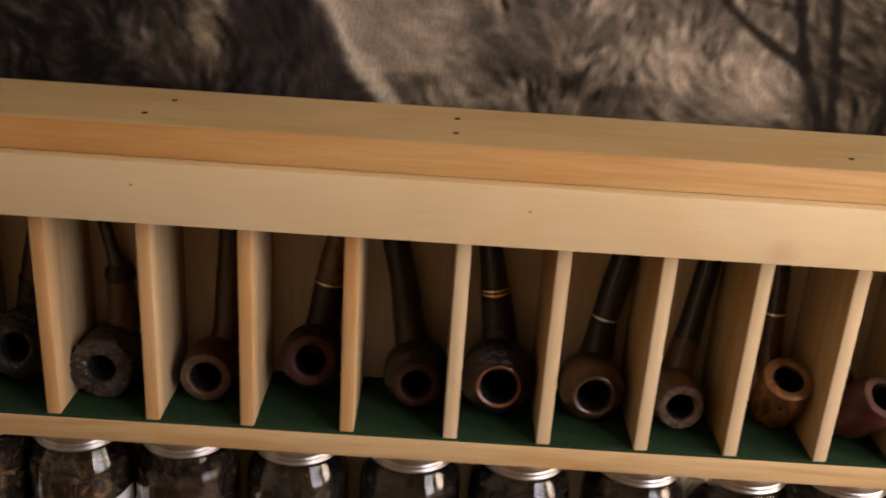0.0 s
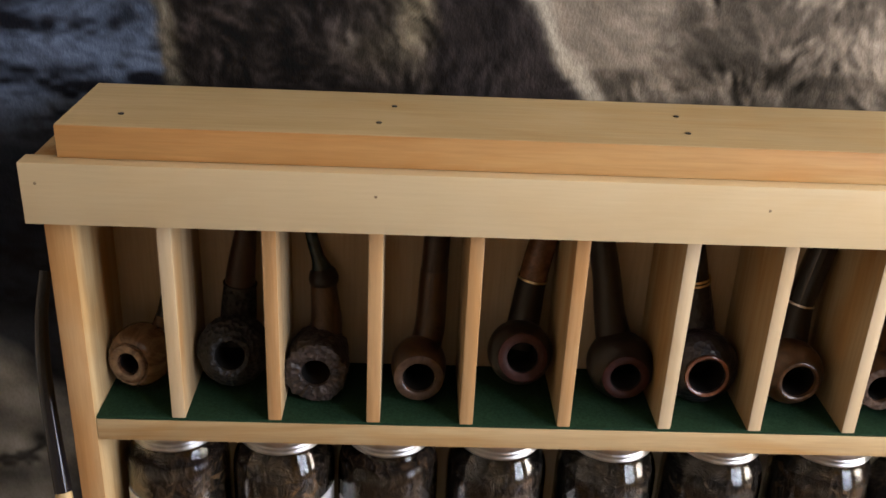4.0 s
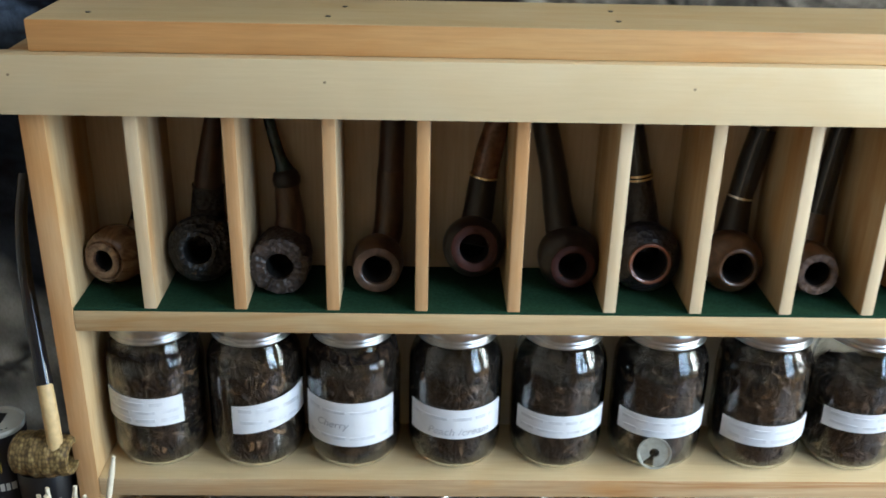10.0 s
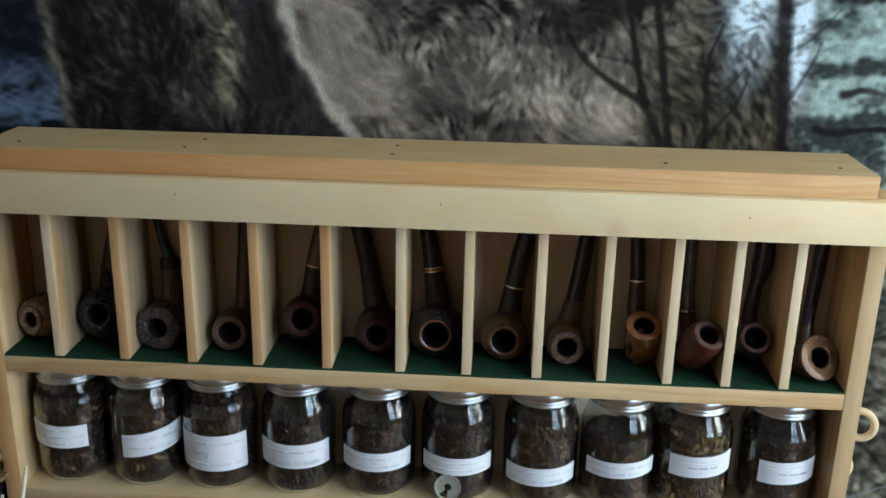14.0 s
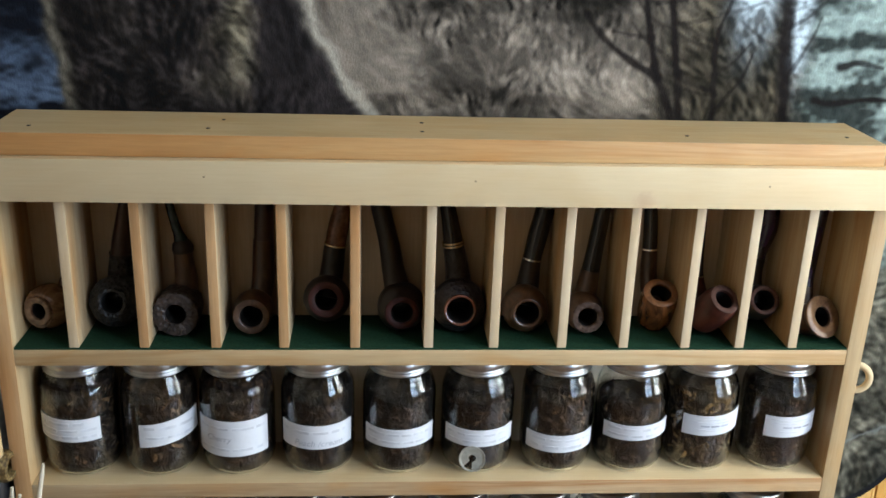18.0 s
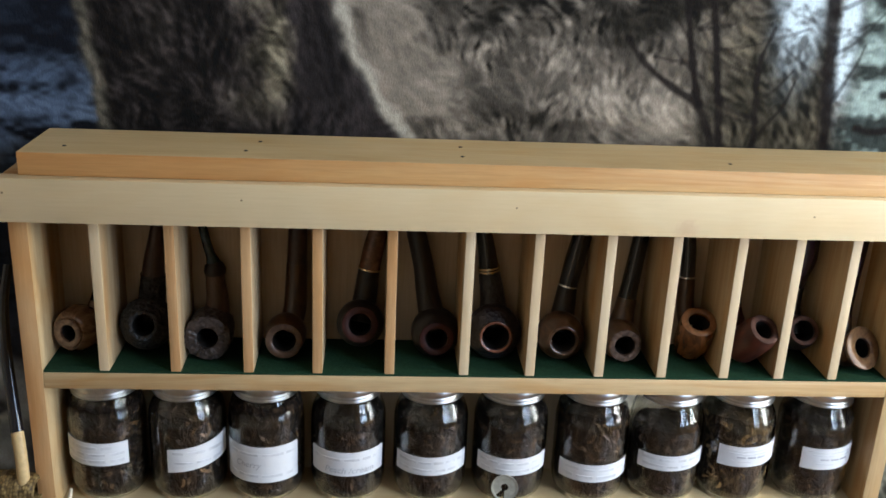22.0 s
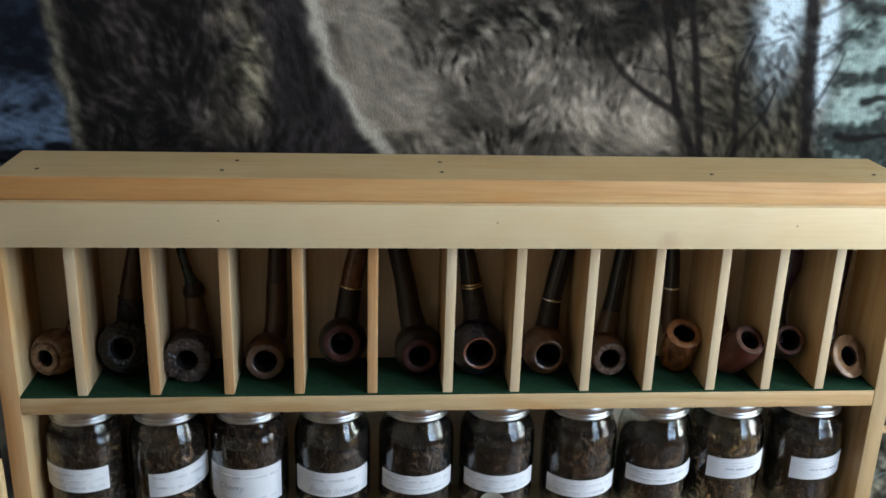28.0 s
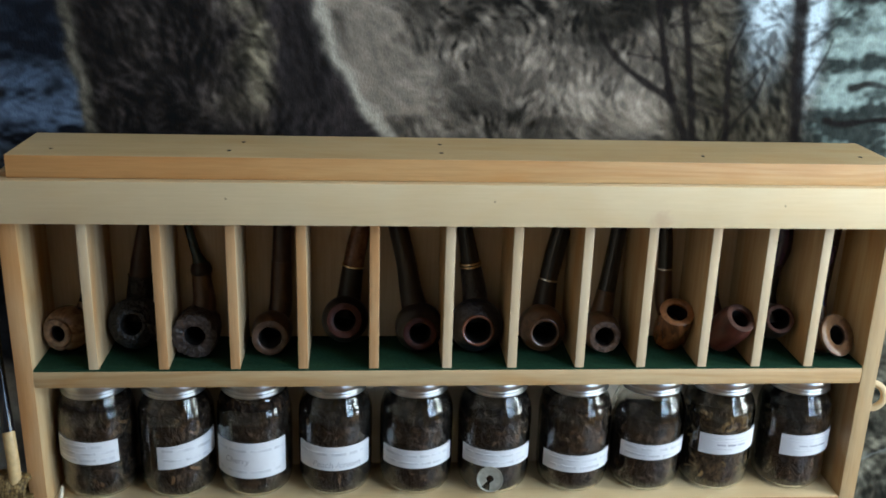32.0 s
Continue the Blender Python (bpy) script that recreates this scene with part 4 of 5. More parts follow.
def smoking_pipe(label, rim, rr, rh, rb, length, body, rimmat, path, radii, stem, split, band=None, az=0.0, el=None, flat=0.0, lumpy=0.0, shape="round", shank=None, collar=None):
    """A pipe lying on the felt with its bowl turned to the front. rim: middle of the rim; rr, rh, rb: radii of rim, chamber and body;
    path: x, y, z from the bowl to the bit; split: share of the path that is wooden shank; band: material of the ring between."""
    x, y, z = rim
    if el is None:
        el = math.degrees(math.asin(max(-0.1, min(0.5, (z - 0.0030 - rb) / (0.55 * length)))))
    z = max(z, 0.0030 + rb * math.cos(radians(el)) + 0.55 * length * math.sin(radians(el)))
    p = thing("smoking_pipe", pose(x, y, ZS + z), label, "pipe", "pipes in the rack")
    aim = pose(0, 0, 0, 0, 0, az) @ pose(0, 0, 0, 90 - el)
    mid = {"round": [(0.45, -length), (0.80, -length * 0.90), (0.97, -length * 0.70), (1.0, -length * 0.50), (0.96, -length * 0.28)],
           "pot": [(0.55, -length), (0.88, -length * 0.93), (0.98, -length * 0.75), (1.0, -length * 0.45), (0.99, -length * 0.2)],
           "ball": [(0.40, -length), (0.74, -length * 0.94), (0.96, -length * 0.74), (1.0, -length * 0.52), (0.95, -length * 0.31), (0.83, -length * 0.14), (0.70, -length * 0.05)]}[shape]
    curve = smooth_path([(rb * a, 0, b) for a, b in mid] + [(rr * 1.01, 0, -0.0030)], 16)
    prof = [(0.0, -length - 0.0004)] + [(q.x, q.z) for q in curve] + [(rr, -0.0012)]
    bm = lathe(prof + [(rh + 0.0002, -0.0012), (rh, -0.004), (rh * 0.92, -length * 0.75), (0, -length * 0.80)], 40)
    if lumpy:
        for v in bm.verts:
            if math.hypot(v.co.x, v.co.y) > rh * 1.2:
                v.co += Vector((v.co.x, v.co.y, 0)).normalized() * lumpy * noise.noise(v.co * 260)
    bowl = part("bowl", bm, body, p, m=aim)
    me = bowl.data
    me.materials.append(m_char)
    for f in me.polygons:
        c_ = f.center
        if math.hypot(c_.x, c_.y) < rh * 0.985 and c_.z > -length * 0.85:
            f.material_index = 1
    bm = lathe([(rr, -0.0012), (rr - 0.0002, -0.0002), (rr - 0.0012, 0.0004), (rh + 0.0016, 0.0003), (rh + 0.0003, -0.0006), (rh + 0.0001, -0.0022)], 64)
    if lumpy:
        for v in bm.verts:
            if math.hypot(v.co.x, v.co.y) > rh * 1.1:
                v.co += Vector((0, 0, 1)) * (lumpy * 0.9 * noise.noise(v.co * 420)) + Vector((v.co.x, v.co.y, 0)).normalized() * lumpy * noise.noise(v.co * 260)
    part("rim", bm, rimmat, bowl)
    heel = aim @ Vector((0, 0, -length * 0.72))
    pts = [heel] + [Vector((a - x, b - y, c_ - z)) for a, b, c_ in path]
    line = smooth_path(pts, 30)
    cut = max(2, int(split * 29))
    rad = np.interp(np.linspace(0, 1, 30), np.linspace(0, 1, len(radii)), radii)
    part("shank", sweep(line[: cut + 1], rad[: cut + 1]), shank or body, p)
    sq = [1.0] * 30
    for k in range(cut, 30):
        sq[k] = 1.0 - flat * (k - cut) / max(1, 29 - cut)
    if cut < 28:
        part("stem", sweep(line[cut:], [r * 0.96 for r in rad[cut:]], flat=sq[cut:]), stem, p)
        if collar:
            r = rad[cut - 1] * 1.12
            part("collar", lathe([(0, -0.8 * r), (0.62 * r, -0.72 * r), (0.95 * r, -0.35 * r), (r, 0.05 * r), (0.86 * r, 0.5 * r), (0.55 * r, 0.85 * r), (0, 0.95 * r)], 28), collar, p, "dark rounded collar", m=Matrix.Translation(line[cut]) @ (line[cut + 1] - line[cut]).to_track_quat("Z", "Y").to_matrix().to_4x4())
        if band:
            mats = band if isinstance(band, tuple) else (band,)
            for k, bmat in enumerate(mats):
                a, d = line[cut], (line[cut + 1] - line[cut]).normalized()
                o = a + d * 0.0035 * k
                part("band", sweep([o - d * 0.001, o, o + d * 0.001], [rad[cut] * 1.05] * 3, 20), bmat, p)
    return p


smoking_pipe("tan swirled-grain apple pipe, glossy, with a dark stem", (0.0190, 0.030, 0.0315), 0.0160, 0.0092, 0.0262, 0.040, B["tan"], B["tan"],
             [(0.038, 0.074, 0.050), (0.046, 0.078, 0.09), (0.052, 0.080, 0.14)], [0.008, 0.0065, 0.005, 0.0045], m_black, 0.35, az=-18, el=6, shape="ball")
smoking_pipe("black rusticated round pipe with a dark stem", (0.1000, 0.026, 0.0440), 0.0165, 0.0118, 0.0285, 0.048, B["black"], B["black"],
             [(0.101, 0.073, 0.065), (0.104, 0.076, 0.10), (0.112, 0.079, 0.15)], [0.015, 0.0145, 0.0118, 0.0075], m_brownstem, 0.55, B["dark"], el=17, lumpy=0.0012)
smoking_pipe("carved brown pipe with a craggy rim and teal stem", (0.1670, 0.026, 0.0285), 0.0245, 0.0115, 0.0250, 0.048, B["rough"], B["roughrim"],
             [(0.172, 0.071, 0.050), (0.170, 0.075, 0.078), (0.169, 0.077, 0.094), (0.162, 0.079, 0.118), (0.155, 0.080, 0.15)], [0.0175, 0.0140, 0.0120, 0.0105, 0.0112, 0.0058, 0.0052, 0.0050], m_green, 0.58, el=4, lumpy=0.0024, shape="pot", shank=B["chestnut"], collar=B["dark"])
smoking_pipe("smooth brown pipe with a long straight shank", (0.2490, 0.027, 0.0268), 0.0200, 0.0128, 0.0225, 0.046, B["brown"], B["brownrim"],
             [(0.257, 0.073, 0.045), (0.259, 0.077, 0.09), (0.262, 0.080, 0.16)], [0.0135, 0.0130, 0.0118, 0.0105], m_brownstem, 0.75, el=4)
smoking_pipe("dark round pipe with reddish rim, gold band and marbled stem", (0.3310, 0.030, 0.0470), 0.0198, 0.0122, 0.0262, 0.044, B["dark"], B["redrim"],
             [(0.336, 0.073, 0.065), (0.339, 0.076, 0.090), (0.344, 0.078, 0.118), (0.352, 0.080, 0.15)], [0.0145, 0.0132, 0.0122, 0.0122, 0.0105], m_amber, 0.58, m_gold, el=18)
smoking_pipe("near-black brown pipe leaning, with dull dark-red rim", (0.4150, 0.028, 0.0305), 0.0190, 0.0122, 0.0272, 0.048, B["dark"], B["dullred"],
             [(0.406, 0.072, 0.065), (0.400, 0.076, 0.100), (0.390, 0.078, 0.142), (0.386, 0.080, 0.165)], [0.0165, 0.0130, 0.0115, 0.0108, 0.0095], m_amber, 0.84, m_gold, el=4)
smoking_pipe("large blue-black pipe with polished red rim and gold bands", (0.4800, 0.026, 0.0360), 0.0182, 0.0148, 0.0302, 0.048, B["navy"], B["ember"],
             [(0.480, 0.072, 0.060), (0.475, 0.076, 0.090), (0.470, 0.078, 0.120), (0.463, 0.080, 0.155)], [0.0175, 0.0145, 0.0125, 0.0105, 0.0085], m_black, 0.58, (m_gold, m_gold), el=7)
smoking_pipe("brown pipe with silver band and thick black stem", (0.5560, 0.027, 0.0325), 0.0172, 0.0135, 0.0265, 0.046, B["mid"], B["mid"],
             [(0.562, 0.072, 0.055), (0.565, 0.076, 0.078), (0.571, 0.078, 0.110), (0.578, 0.080, 0.141)], [0.0160, 0.0130, 0.0112, 0.0122, 0.0115], m_black, 0.52, m_silver, el=7, shank=B["dark"])
smoking_pipe("brown pipe with pale rough rim and thin black stem", (0.6250, 0.026, 0.0262), 0.0182, 0.0112, 0.0225, 0.048, B["mid"], B["palerim"],
             [(0.632, 0.071, 0.055), (0.637, 0.076, 0.085), (0.646, 0.080, 0.155)], [0.0155, 0.0120, 0.0105, 0.0092], m_black, 0.5, el=6, lumpy=0.0007)
smoking_pipe("orange-brown bulldog pipe with silver band and black stem", (0.7080, 0.034, 0.0560), 0.0195, 0.0118, 0.0210, 0.056, B["orange"], B["orangerim"],
             [(0.704, 0.074, 0.055), (0.703, 0.078, 0.085), (0.701, 0.080, 0.125), (0.698, 0.081, 0.155)], [0.0125, 0.0105, 0.0092, 0.0088, 0.007], m_black, 0.56, m_silver, az=-6, el=59, shape="pot", shank=B["brown"])
smoking_pipe("red-stained pipe tipped sideways with a smoky clear stem", (0.7730, 0.009, 0.0590), 0.0175, 0.0108, 0.0205, 0.056, B["red"], B["greyrim"],
             [(0.762, 0.072, 0.050), (0.760, 0.077, 0.085), (0.759, 0.080, 0.150)], [0.0115, 0.0092, 0.0075, 0.0065], m_grey, 0.45, m_silver, az=20, el=48, shape="pot")
smoking_pipe("small dark pipe with pale rim and thick purple stem", (0.8275, 0.029, 0.0490), 0.0165, 0.0118, 0.0200, 0.046, B["dark"], B["greyrim"],
             [(0.829, 0.071, 0.060), (0.833, 0.075, 0.090), (0.838, 0.077, 0.118), (0.839, 0.079, 0.150)], [0.0110, 0.0085, 0.0078, 0.0125, 0.0115], m_purple, 0.48, az=-4, el=30)
smoking_pipe("tan pipe tilted aside with a dark purple stem", (0.8970, 0.024, 0.0310), 0.0245, 0.0115, 0.0185, 0.040, B["brown"], B["tanrim"],
             [(0.893, 0.070, 0.055), (0.896, 0.075, 0.085), (0.901, 0.079, 0.150)], [0.0090, 0.0075, 0.0080, 0.0085], m_purple, 0.3, az=24, el=30)

# ---- jars on the bottom shelf ----
ROW3 = [
    (0.290, 0.104, 1, -60, 56, 0.047, 0.069, 0.002, 2, "glass mason jar of dark tobacco with a narrow label"),
    (0.383, 0.092, 0, -40, 70, 0.033, 0.076, 0.009, 3, "part-filled glass mason jar with a tall three-line label"),
    (0.488, 0.106, 1, -62, 68, 0.024, 0.0585, 0.005, 2, "glass mason jar of dark tobacco with a wide label"),
    (0.591, 0.096, 1, -39, 72, 0.024, 0.058, 0.016, 2, "glass mason jar of dark tobacco with a slanted wide label"),
    (0.678, 0.076, 1, 0, 0, 0, 0, 0, 0, "unlabelled half-empty glass mason jar of dark tobacco"),
    (0.862, 0.104, 1, -50, 32, 0.071, 0.0915, 0.006, 1, "glass mason jar of black tobacco with a small label"),
]
for k, (x, fill, leaf, a0, a1, z0, z1, sl, ln, lab) in enumerate(ROW3):
    jar(x, JY, ZS + S3, fill, leaf, lab, a0, a1, z0, z1, sl, scrawl(z0, z1, a0, a1, ln, 70 + k) if ln else (), seed=20 + k, turn=23 * k, group="jars on the bottom shelf")


def squat_jar(x, y, z, h, label, a0, a1, z0, z1, slope, paper, seed, group):
    """A shorter wide jar: straight glass, leaf, screw band and lid."""
    j = thing("squat_jar", pose(x, y, z), label, "jar", group)
    r = 0.0372
    out = [(0, 0.002), (0.028, 0.0), (0.0345, 0.002), (r, 0.008), (r, h - 0.030), (0.0355, h - 0.022), (0.0335, h - 0.017), (0.0335, h - 0.001)]
    inn = [(a - 0.002 if a > 0.003 else 0.0, b + (0.003 if b < 0.01 else 0)) for a, b in out]
    g = part("glass", lathe(out + inn[::-1], 40), m_glass, j)
    g.visible_shadow = False
    top = h - 0.034
    bm = lathe([(0, 0.0062), (0.030, 0.0062), (0.0345, 0.010), (0.0348, top * 0.5), (0.0346, top), (0.02, top + 0.003), (0, top + 0.002)], 36)
    for v in bm.verts:
        k = noise.noise(v.co * 200 + Vector((seed, 0, 0)))
        v.co.x, v.co.y = v.co.x * (1 - 0.02 * (k + 1)), v.co.y * (1 - 0.02 * (k + 1))
    part("tobacco", bm, m_tob[1], j)
    lid = new("band", me_band)
    lid.parent, lid.matrix_basis = j, pose(0, 0, h - 0.0155, 0, 0, seed * 31)
    d = new("lid", me_disc)
    d.parent, d.matrix_basis = j, pose(0, 0, h + 0.0001)
    if z1 > z0:
        lab = part("label", arc_strip(r, a0, a1, z0, z1, 0.0004, slope), paper, j, "cream paper label with handwriting")
        words(lab, r + 0.0006, scrawl(z0, z1, a0, a1, 1, seed))
    return j


for k, (x, h, a0, a1, z0, z1) in enumerate(((0.052, 0.118, -24, 66, 0.058, 0.083), (0.127, 0.104, -6, 74, 0.040, 0.065), (0.209, 0.110, -49, 58, 0.051, 0.0755))):
    squat_jar(x, 0.050, ZS + S3, h, "short glass jar with tin screw lid and cream label", a0, a1, z0, z1, 0.012, m_oldlabel, 90 + k, "squat jars")
squat_jar(0.768, 0.050, ZS + S3, 0.112, "short glass jar with tin screw lid and white label", -59, 38, 0.060, 0.079, 0.010, m_label, 95, "squat jars")
for k, (x, y) in enumerate(((0.112, -0.056), (0.198, -0.058), (0.283, -0.058))):
    squat_jar(x, y, 0.0005, 0.111, "short glass jar with a tin screw lid on the table", 0, 0, 0, 0, 0, m_label, 98 + k, "jars on the table")

m_tinplate = plain("worn_tin_plate", (0.44, 0.44, 0.38), 0.4, 0.35, 0.5, 0.3, 200.0, 0.1)
# tin disc magnet held on one jar's glass
disc = thing("tin_disc", pose(0.4990, JY - JR - 0.0018, ZS + S2 + 0.0268, 80, 0, -8) @ Matrix.Scale(1.12, 4), "round tin disc with a notch, stuck on a jar", "disc")
bm = lathe([(0.004, 0), (0.0128, 0), (0.0136, 0.0006), (0.0138, 0.0024), (0.0124, 0.0022), (0.0118, 0.0012), (0.004, 0.0012)], 40, close=True)
bmesh.ops.delete(bm, geom=[f for f in bm.faces if -2.3 < math.atan2(f.calc_center_median().y, f.calc_center_median().x) < -1.5 and math.hypot(*f.calc_center_median().xy) < 0.0122], context="FACES")
part("plate", bm, m_tinplate, disc)

# wooden ring on the side of the rack
bm = sweep([(0.0155 * math.cos(2 * math.pi * k / 32), 0, 0.0165 * math.sin(2 * math.pi * k / 32)) for k in range(32)] + [(0.0155, 0, 0)], [0.0042] * 33, 12, capped=False)
bmesh.ops.remove_doubles(bm, verts=bm.verts, dist=1e-5)
ring = part("ring_handle", bm, m_header, rack, "pale wooden ring fixed to the side", m=pose(W + TH + 0.0125, 0.028, -0.049, 0, 0, -18))
ring = new("ring_handle", ring.data)
ring.parent, ring.matrix_basis = rack, pose(W + TH + 0.0125, 0.076, -0.128, 0, 0, -18)
tagged(ring, "pale wooden ring fixed to the side")

# ---- things beside the rack ----
m_shaker = plain("dark_blue_card", (0.012, 0.014, 0.022), 0.5, 0, 0.4, 0.3)
m_white = plain("white_plastic", (0.50, 0.51, 0.48), 0.5, 0, 0.4, 0.08)
m_yellow = plain("yellow_print", (0.45, 0.38, 0.08), 0.6, 0, 0.3, 0.2)
m_silvertext = plain("pale_print", (0.55, 0.55, 0.52), 0.6, 0, 0.3, 0.2)
m_tin = plain("black_tin", (0.010, 0.010, 0.012), 0.35, 0, 0.5, 0.3)

crate = thing("dark_box", pose(-0.105, 0.034, 0), "dark wooden box beside the rack", "box")
part("body", boxed(-0.078, 0.078, -0.053, 0.053, 0, 0.148, 0.002), m_table, crate)
part("lid", boxed(-0.080, 0.080, -0.055, 0.055, 0.148, 0.155, 0.002), m_table, crate)
shaker = thing("salt_shaker", pose(-0.093, 0.026, 0.155) @ Matrix.Diagonal((1, 1, 1.08, 1)), "small dark card shaker with a white slotted top", "shaker")
part("body", lathe([(0, 0), (0.0235, 0), (0.0238, 0.001), (0.0238, 0.078), (0.0232, 0.079), (0, 0.079)], 40), m_shaker, shaker)
top = part("top", lathe([(0.0238, 0.078), (0.0243, 0.0795), (0.0243, 0.081), (0.0232, 0.0825), (0.0215, 0.0808), (0, 0.0806)], 40), m_white, shaker, "white plastic top")
bm = bmesh.new()
vs = [bm.verts.new(v) for v in ((-0.016, -0.004, 0.0808), (0.004, -0.001, 0.0808), (0.004, 0.014, 0.0808), (-0.002, 0.014, 0.0808))]
face = bm.faces.new(vs)
up = bmesh.ops.extrude_face_region(bm, geom=[face])["geom"]
bmesh.ops.translate(bm, verts=[g for g in up if isinstance(g, bmesh.types.BMVert)], vec=(0, 0, 0.0005))
part("flap", bm, m_tin, top, "dark open flap")
for k in range(7):
    part("hole", lathe([(0, 0), (0.0012, 0), (0, 0.0004)], 8), m_tin, top, m=pose(-0.008 + 0.0033 * k, -0.009 - 0.0025 * (k % 2), 0.0807))
for k in range(5):
    part("emblem", arc_strip(0.0238, -8 + 6 * k, -5 + 6 * k, 0.043 + 0.003 * (k % 3), 0.054 - 0.002 * (k % 2), 0.0002, 0.004, 3), m_yellow, shaker)
for a0, a1 in ((-16, -6), (-3, 6), (9, 18), (21, 29), (32, 42)):
    part("lettering", arc_strip(0.0238, a0, a1, 0.027, 0.034, 0.0002, 0, 4), m_silvertext, shaker)
tin = thing("black_tin", pose(-0.050, 0.012, 0.155), "black round tin with pale lettering", "tin")
part("body", lathe([(0, 0), (0.0235, 0), (0.024, 0.001), (0.024, 0.053), (0.0235, 0.054), (0, 0.054)], 40), m_tin, tin)
for a0, a1 in ((-24, -10), (-6, 8), (12, 26), (30, 44)):
    part("lettering", arc_strip(0.024, a0, a1, 0.014, 0.029, 0.0002, 0, 4), m_silvertext, tin)

# corncob pipe lying on the tin
m_cob, nt, b = material("corncob", 0.4, 0, 0.5)
cell = node(nt, "TexVoronoi", Scale=1.0, Randomness=0.55)
nt.links.new(coords(nt, (230, 230, 330)), cell.inputs[0])
br = node(nt, "TexNoise", Scale=1.0, Detail=3.0)
nt.links.new(coords(nt, (120, 120, 160)), br.inputs[0])
husk = ramp(nt, cell.outputs["Distance"], [(0.12, (0.34, 0.26, 0.105)), (0.45, (0.21, 0.145, 0.055)), (0.72, (0.085, 0.055, 0.022))])
nt.links.new(mixed(nt, 0.7, husk, ramp(nt, br.outputs[0], [(0.36, (0.28, 0.22, 0.18)), (0.62, (1, 1, 1))]), "MULTIPLY"), b.inputs["Base Color"])
bumped(nt, b, cell.outputs["Distance"], 0.45, -0.0012)
m_reed = plain("pale_reed", (0.58, 0.42, 0.20), 0.5, 0, 0.4, 0.25, 120.0, 0.2)
cob = thing("corncob_pipe", pose(-0.041, -0.004, 0.2092), "corncob pipe with pale shank and black stem", "pipe")
prof = [(0.0, -0.027), (0.014, -0.027), (0.0185, -0.023)]
prof += [(0.0205 + 0.0008 * math.sin(k * 1.57) - 0.00006 * (k - 6) ** 2, -0.020 + 0.0031 * k) for k in range(14)]
prof += [(0.0160, 0.0255), (0.0115, 0.026), (0.0110, 0.018), (0.0100, -0.012), (0, -0.013)]
bm = lathe(prof, 48)
for v in bm.verts:
    a = math.atan2(v.co.y, v.co.x)
    d = Vector((v.co.x, v.co.y, 0))
    if d.length > 0.015:
        v.co += d.normalized() * 0.0003 * math.sin(a * 14) * math.sin(v.co.z * 1000)
part("bowl", bm, m_cob, cob, "knobbly yellow-brown cob bowl", m=pose(0, 0, 0.0213, 0, 90, -6))
part("shank", sweep(smooth_path([(0.0135, -0.008, 0.033), (0.0115, -0.003, 0.062), (0.0075, 0.005, 0.090)], 10), [0.0066] * 10), m_reed, cob, "pale wooden shank")
part("stem", sweep(smooth_path([(0.0075, 0.005, 0.089), (0.001, 0.018, 0.135), (-0.004, 0.030, 0.180), (-0.006, 0.044, 0.225), (-0.004, 0.060, 0.26)], 24), list(np.linspace(0.0068, 0.0050, 24)), flat=list(np.linspace(1, 0.6, 24))), m_black, cob, "black curved stem")

# cup of pipe cleaners
CX, CY = -0.007, -0.064
cup = thing("clear_cup", pose(CX, CY, 0.0005), "clear plastic cup holding pipe cleaners", "cup")
g = part("cup", lathe([(0, 0), (0.030, 0), (0.032, 0.002), (0.0372, 0.130), (0.0382, 0.1325), (0.0366, 0.1328), (0.0358, 0.130), (0.0305, 0.004), (0, 0.003)], 40), m_plastic, cup)
g.visible_shadow = False
m_fluff = plain("white_cotton", (0.66, 0.60, 0.46), 0.95, 0, 0.1, 0.15, 400.0, 0.8, 0.001)
m_wood_pick = plain("pale_stick", (0.72, 0.65, 0.50), 0.7, 0, 0.2, 0.15, 200.0, 0.3)
crng = random.Random(4)
PX, PZ = -0.009, 0.118
for k in range(28):
    a, r = crng.uniform(0, 6.28), math.sqrt(crng.random())
    fx, fy = PX + 0.009 * r * math.cos(a), 0.009 * r * math.sin(a)
    nx_, ny_ = PX + 0.0075 * r * math.cos(a + 0.6), 0.0075 * r * math.sin(a + 0.6)
    h = crng.uniform(0.185, 0.232) - 0.02 * (r > 0.85)
    tx, ty = PX + 0.004 + 0.031 * r * math.cos(a + 0.6) + crng.uniform(-0.003, 0.003), 0.022 * r * math.sin(a + 0.6)
    pc = thing("pipe_cleaner", pose(CX + fx, CY + fy, 0.006), "white fuzzy pipe cleaner standing in the clear cup", "pipe cleaner", "pipe cleaners")
    rd = crng.uniform(0.0025, 0.0032)
    line = smooth_path([(0, 0, 0), (nx_ - fx, ny_ - fy, PZ), (tx - fx, ty - fy, h)], 10)
    bm = sweep(line, [rd] * 9 + [rd * 0.6], 10)
    for v in bm.verts:
        v.co += Vector((noise.noise(v.co * 700 + Vector((k, 0, 0))), noise.noise(v.co * 700 + Vector((0, k, 0))), 0)) * 0.0006
    part("cleaner", bm, m_fluff, pc)
pk = thing("wooden_pick", pose(CX + 0.012, CY + 0.008, 0.006), "long pale stick leaning in the cup", "stick")
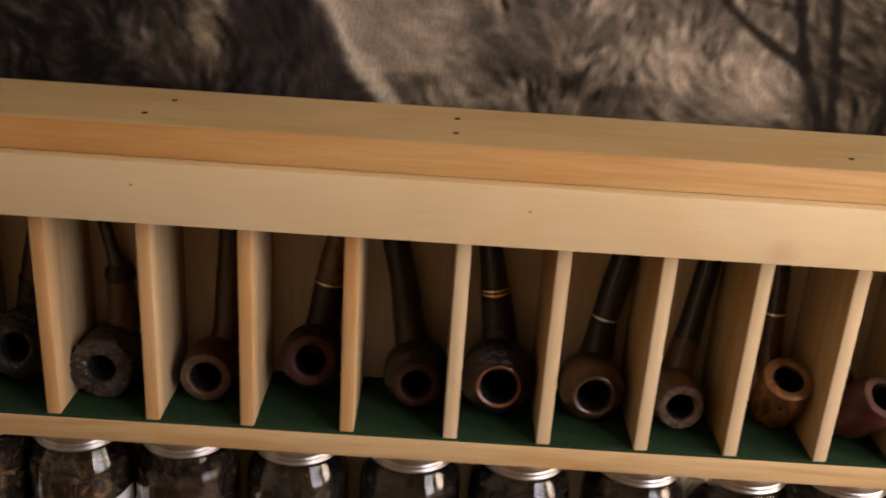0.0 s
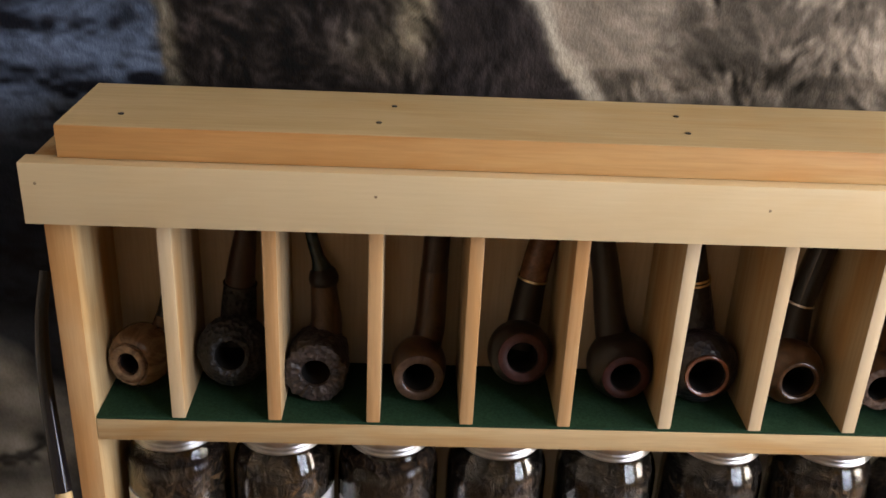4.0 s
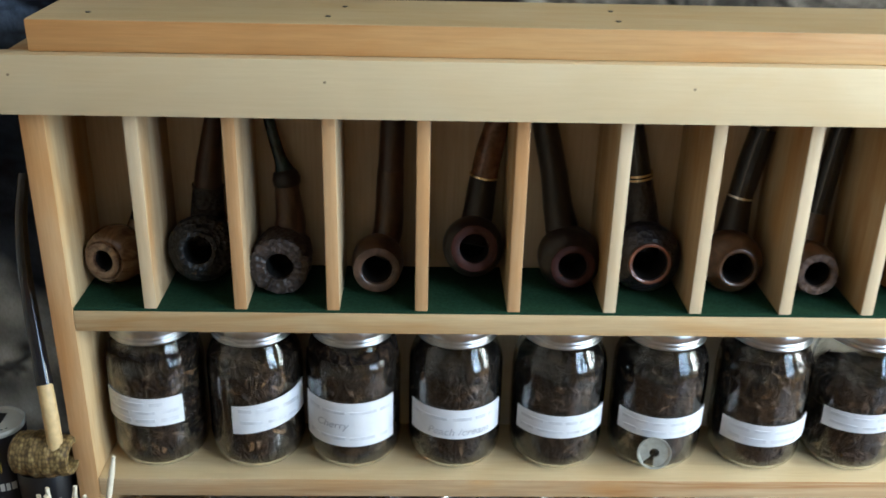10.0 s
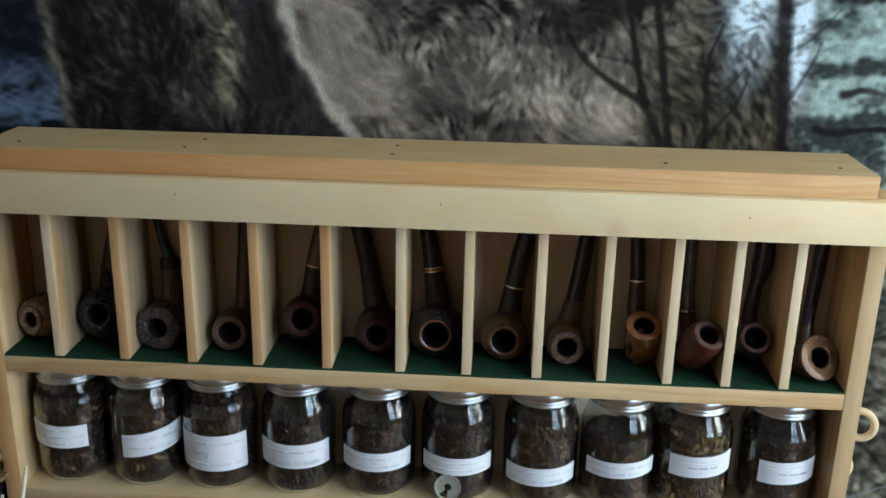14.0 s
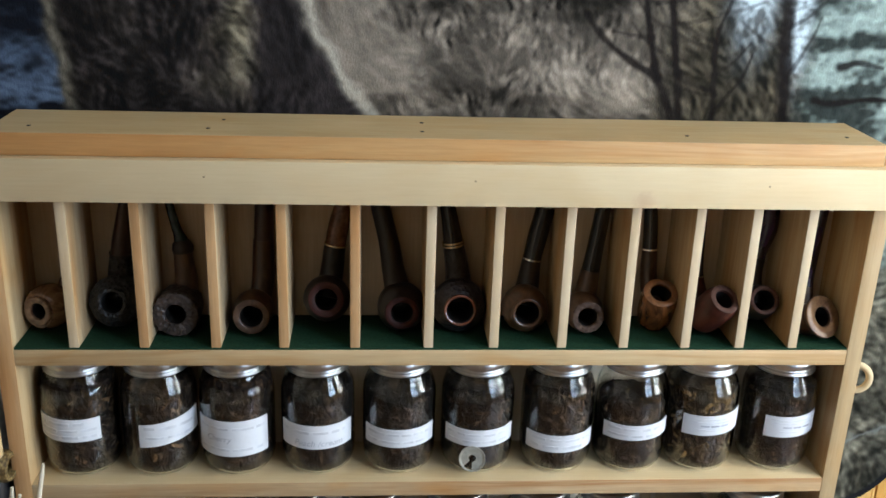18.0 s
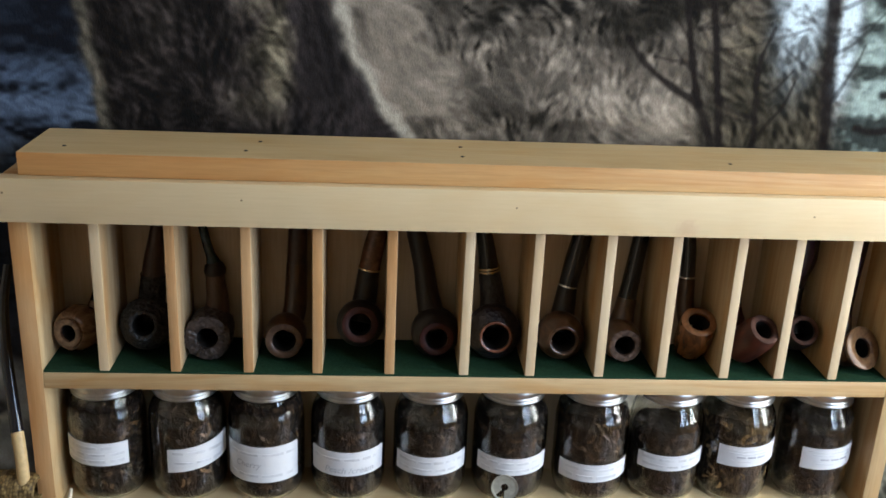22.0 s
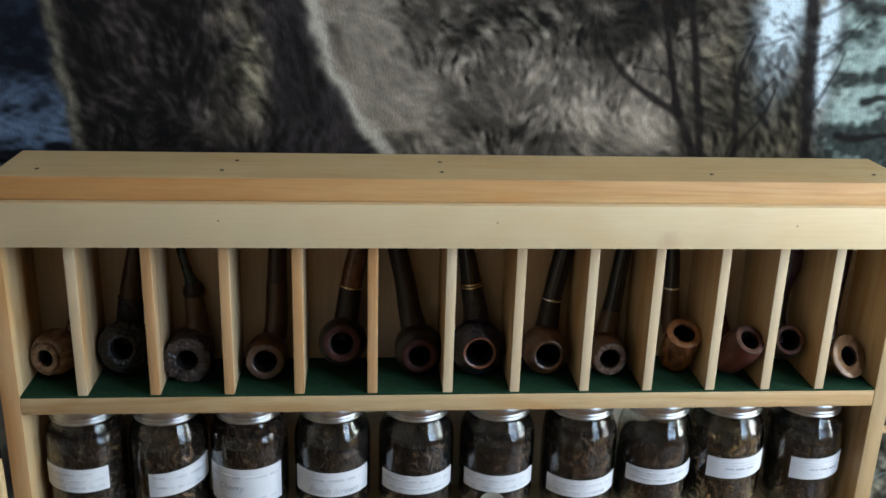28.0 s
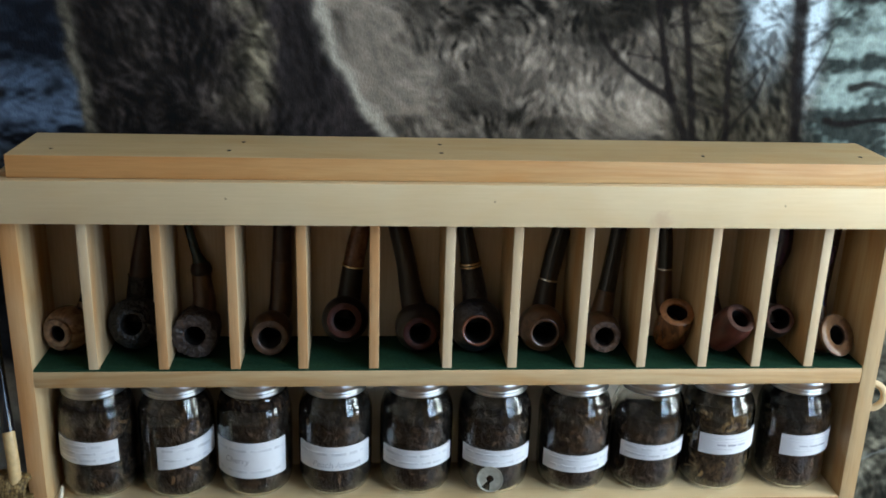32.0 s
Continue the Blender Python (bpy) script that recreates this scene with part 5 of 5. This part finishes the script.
part("stick", sweep(smooth_path([(0, 0, 0), (0.012, 0.006, 0.13), (0.018, 0.010, 0.20), (0.027, 0.014, 0.250)], 12), [0.0026] * 11 + [0.0014], 10), m_wood_pick, pk)
dk = thing("black_tool", pose(CX + 0.021, CY + 0.004, 0.006), "black flat cleaning tool with off-white bristles", "tool")
handle = part("handle", boxed(-0.016, 0.012, -0.004, 0.004, 0, 0.150, 0.0015), m_tin, dk)
for x in (-0.009, -0.004, 0.001):
    part("lettering", boxed(x - 0.0014, x + 0.0014, -0.0044, -0.0038, 0.118, 0.127), m_silvertext, handle)
part("head", boxed(-0.011, 0.011, -0.006, 0.006, 0.148, 0.172, 0.004), m_fluff, dk, "off-white rounded head")
for k in range(7):
    x = -0.010 + 0.0033 * k
    part("bristle", sweep(smooth_path([(x, 0.002 * (k % 2), 0.168), (x * 1.05, -0.001, 0.186), (x * 1.2, -0.003 + 0.002 * (k % 3), 0.199 + 0.003 * (k % 2))], 6), [0.0024, 0.0026, 0.0026, 0.0026, 0.0024, 0.0015], 8), m_fluff, dk)

# turned bottle and paper beside the rack
m_card = plain("white_card", (0.86, 0.86, 0.85), 0.6, 0, 0.4, 0.05)
m_pot = plain("yellow_glazed_wood", (0.70, 0.60, 0.30), 0.35, 0, 0.5, 0.2, 40.0, 0.05)
pot = thing("turned_holder", pose(0.985, 0.050, 0.0), "yellowish turned holder with a round hole", "holder")
part("body", lathe([(0, 0), (0.026, 0), (0.028, 0.003), (0.028, 0.055), (0.024, 0.075), (0.0165, 0.090), (0.0140, 0.100), (0.0150, 0.105), (0.0135, 0.107), (0.0080, 0.107), (0.0070, 0.104), (0.0065, 0.060), (0, 0.058)], 40), m_pot, pot)
note = thing("white_box", pose(1.045, 0.020, 0.0), "small white card box", "box")
part("body", boxed(-0.030, 0.030, -0.035, 0.035, 0, 0.085, 0.002), m_card, note)
knob = thing("black_lighter", pose(0.957, 0.018, 0.0), "black glossy lighter standing by the rack", "lighter")
part("body", lathe([(0, 0), (0.010, 0), (0.0105, 0.001), (0.0105, 0.070), (0.009, 0.080), (0.004, 0.084), (0, 0.085)], 20), m_black, knob)
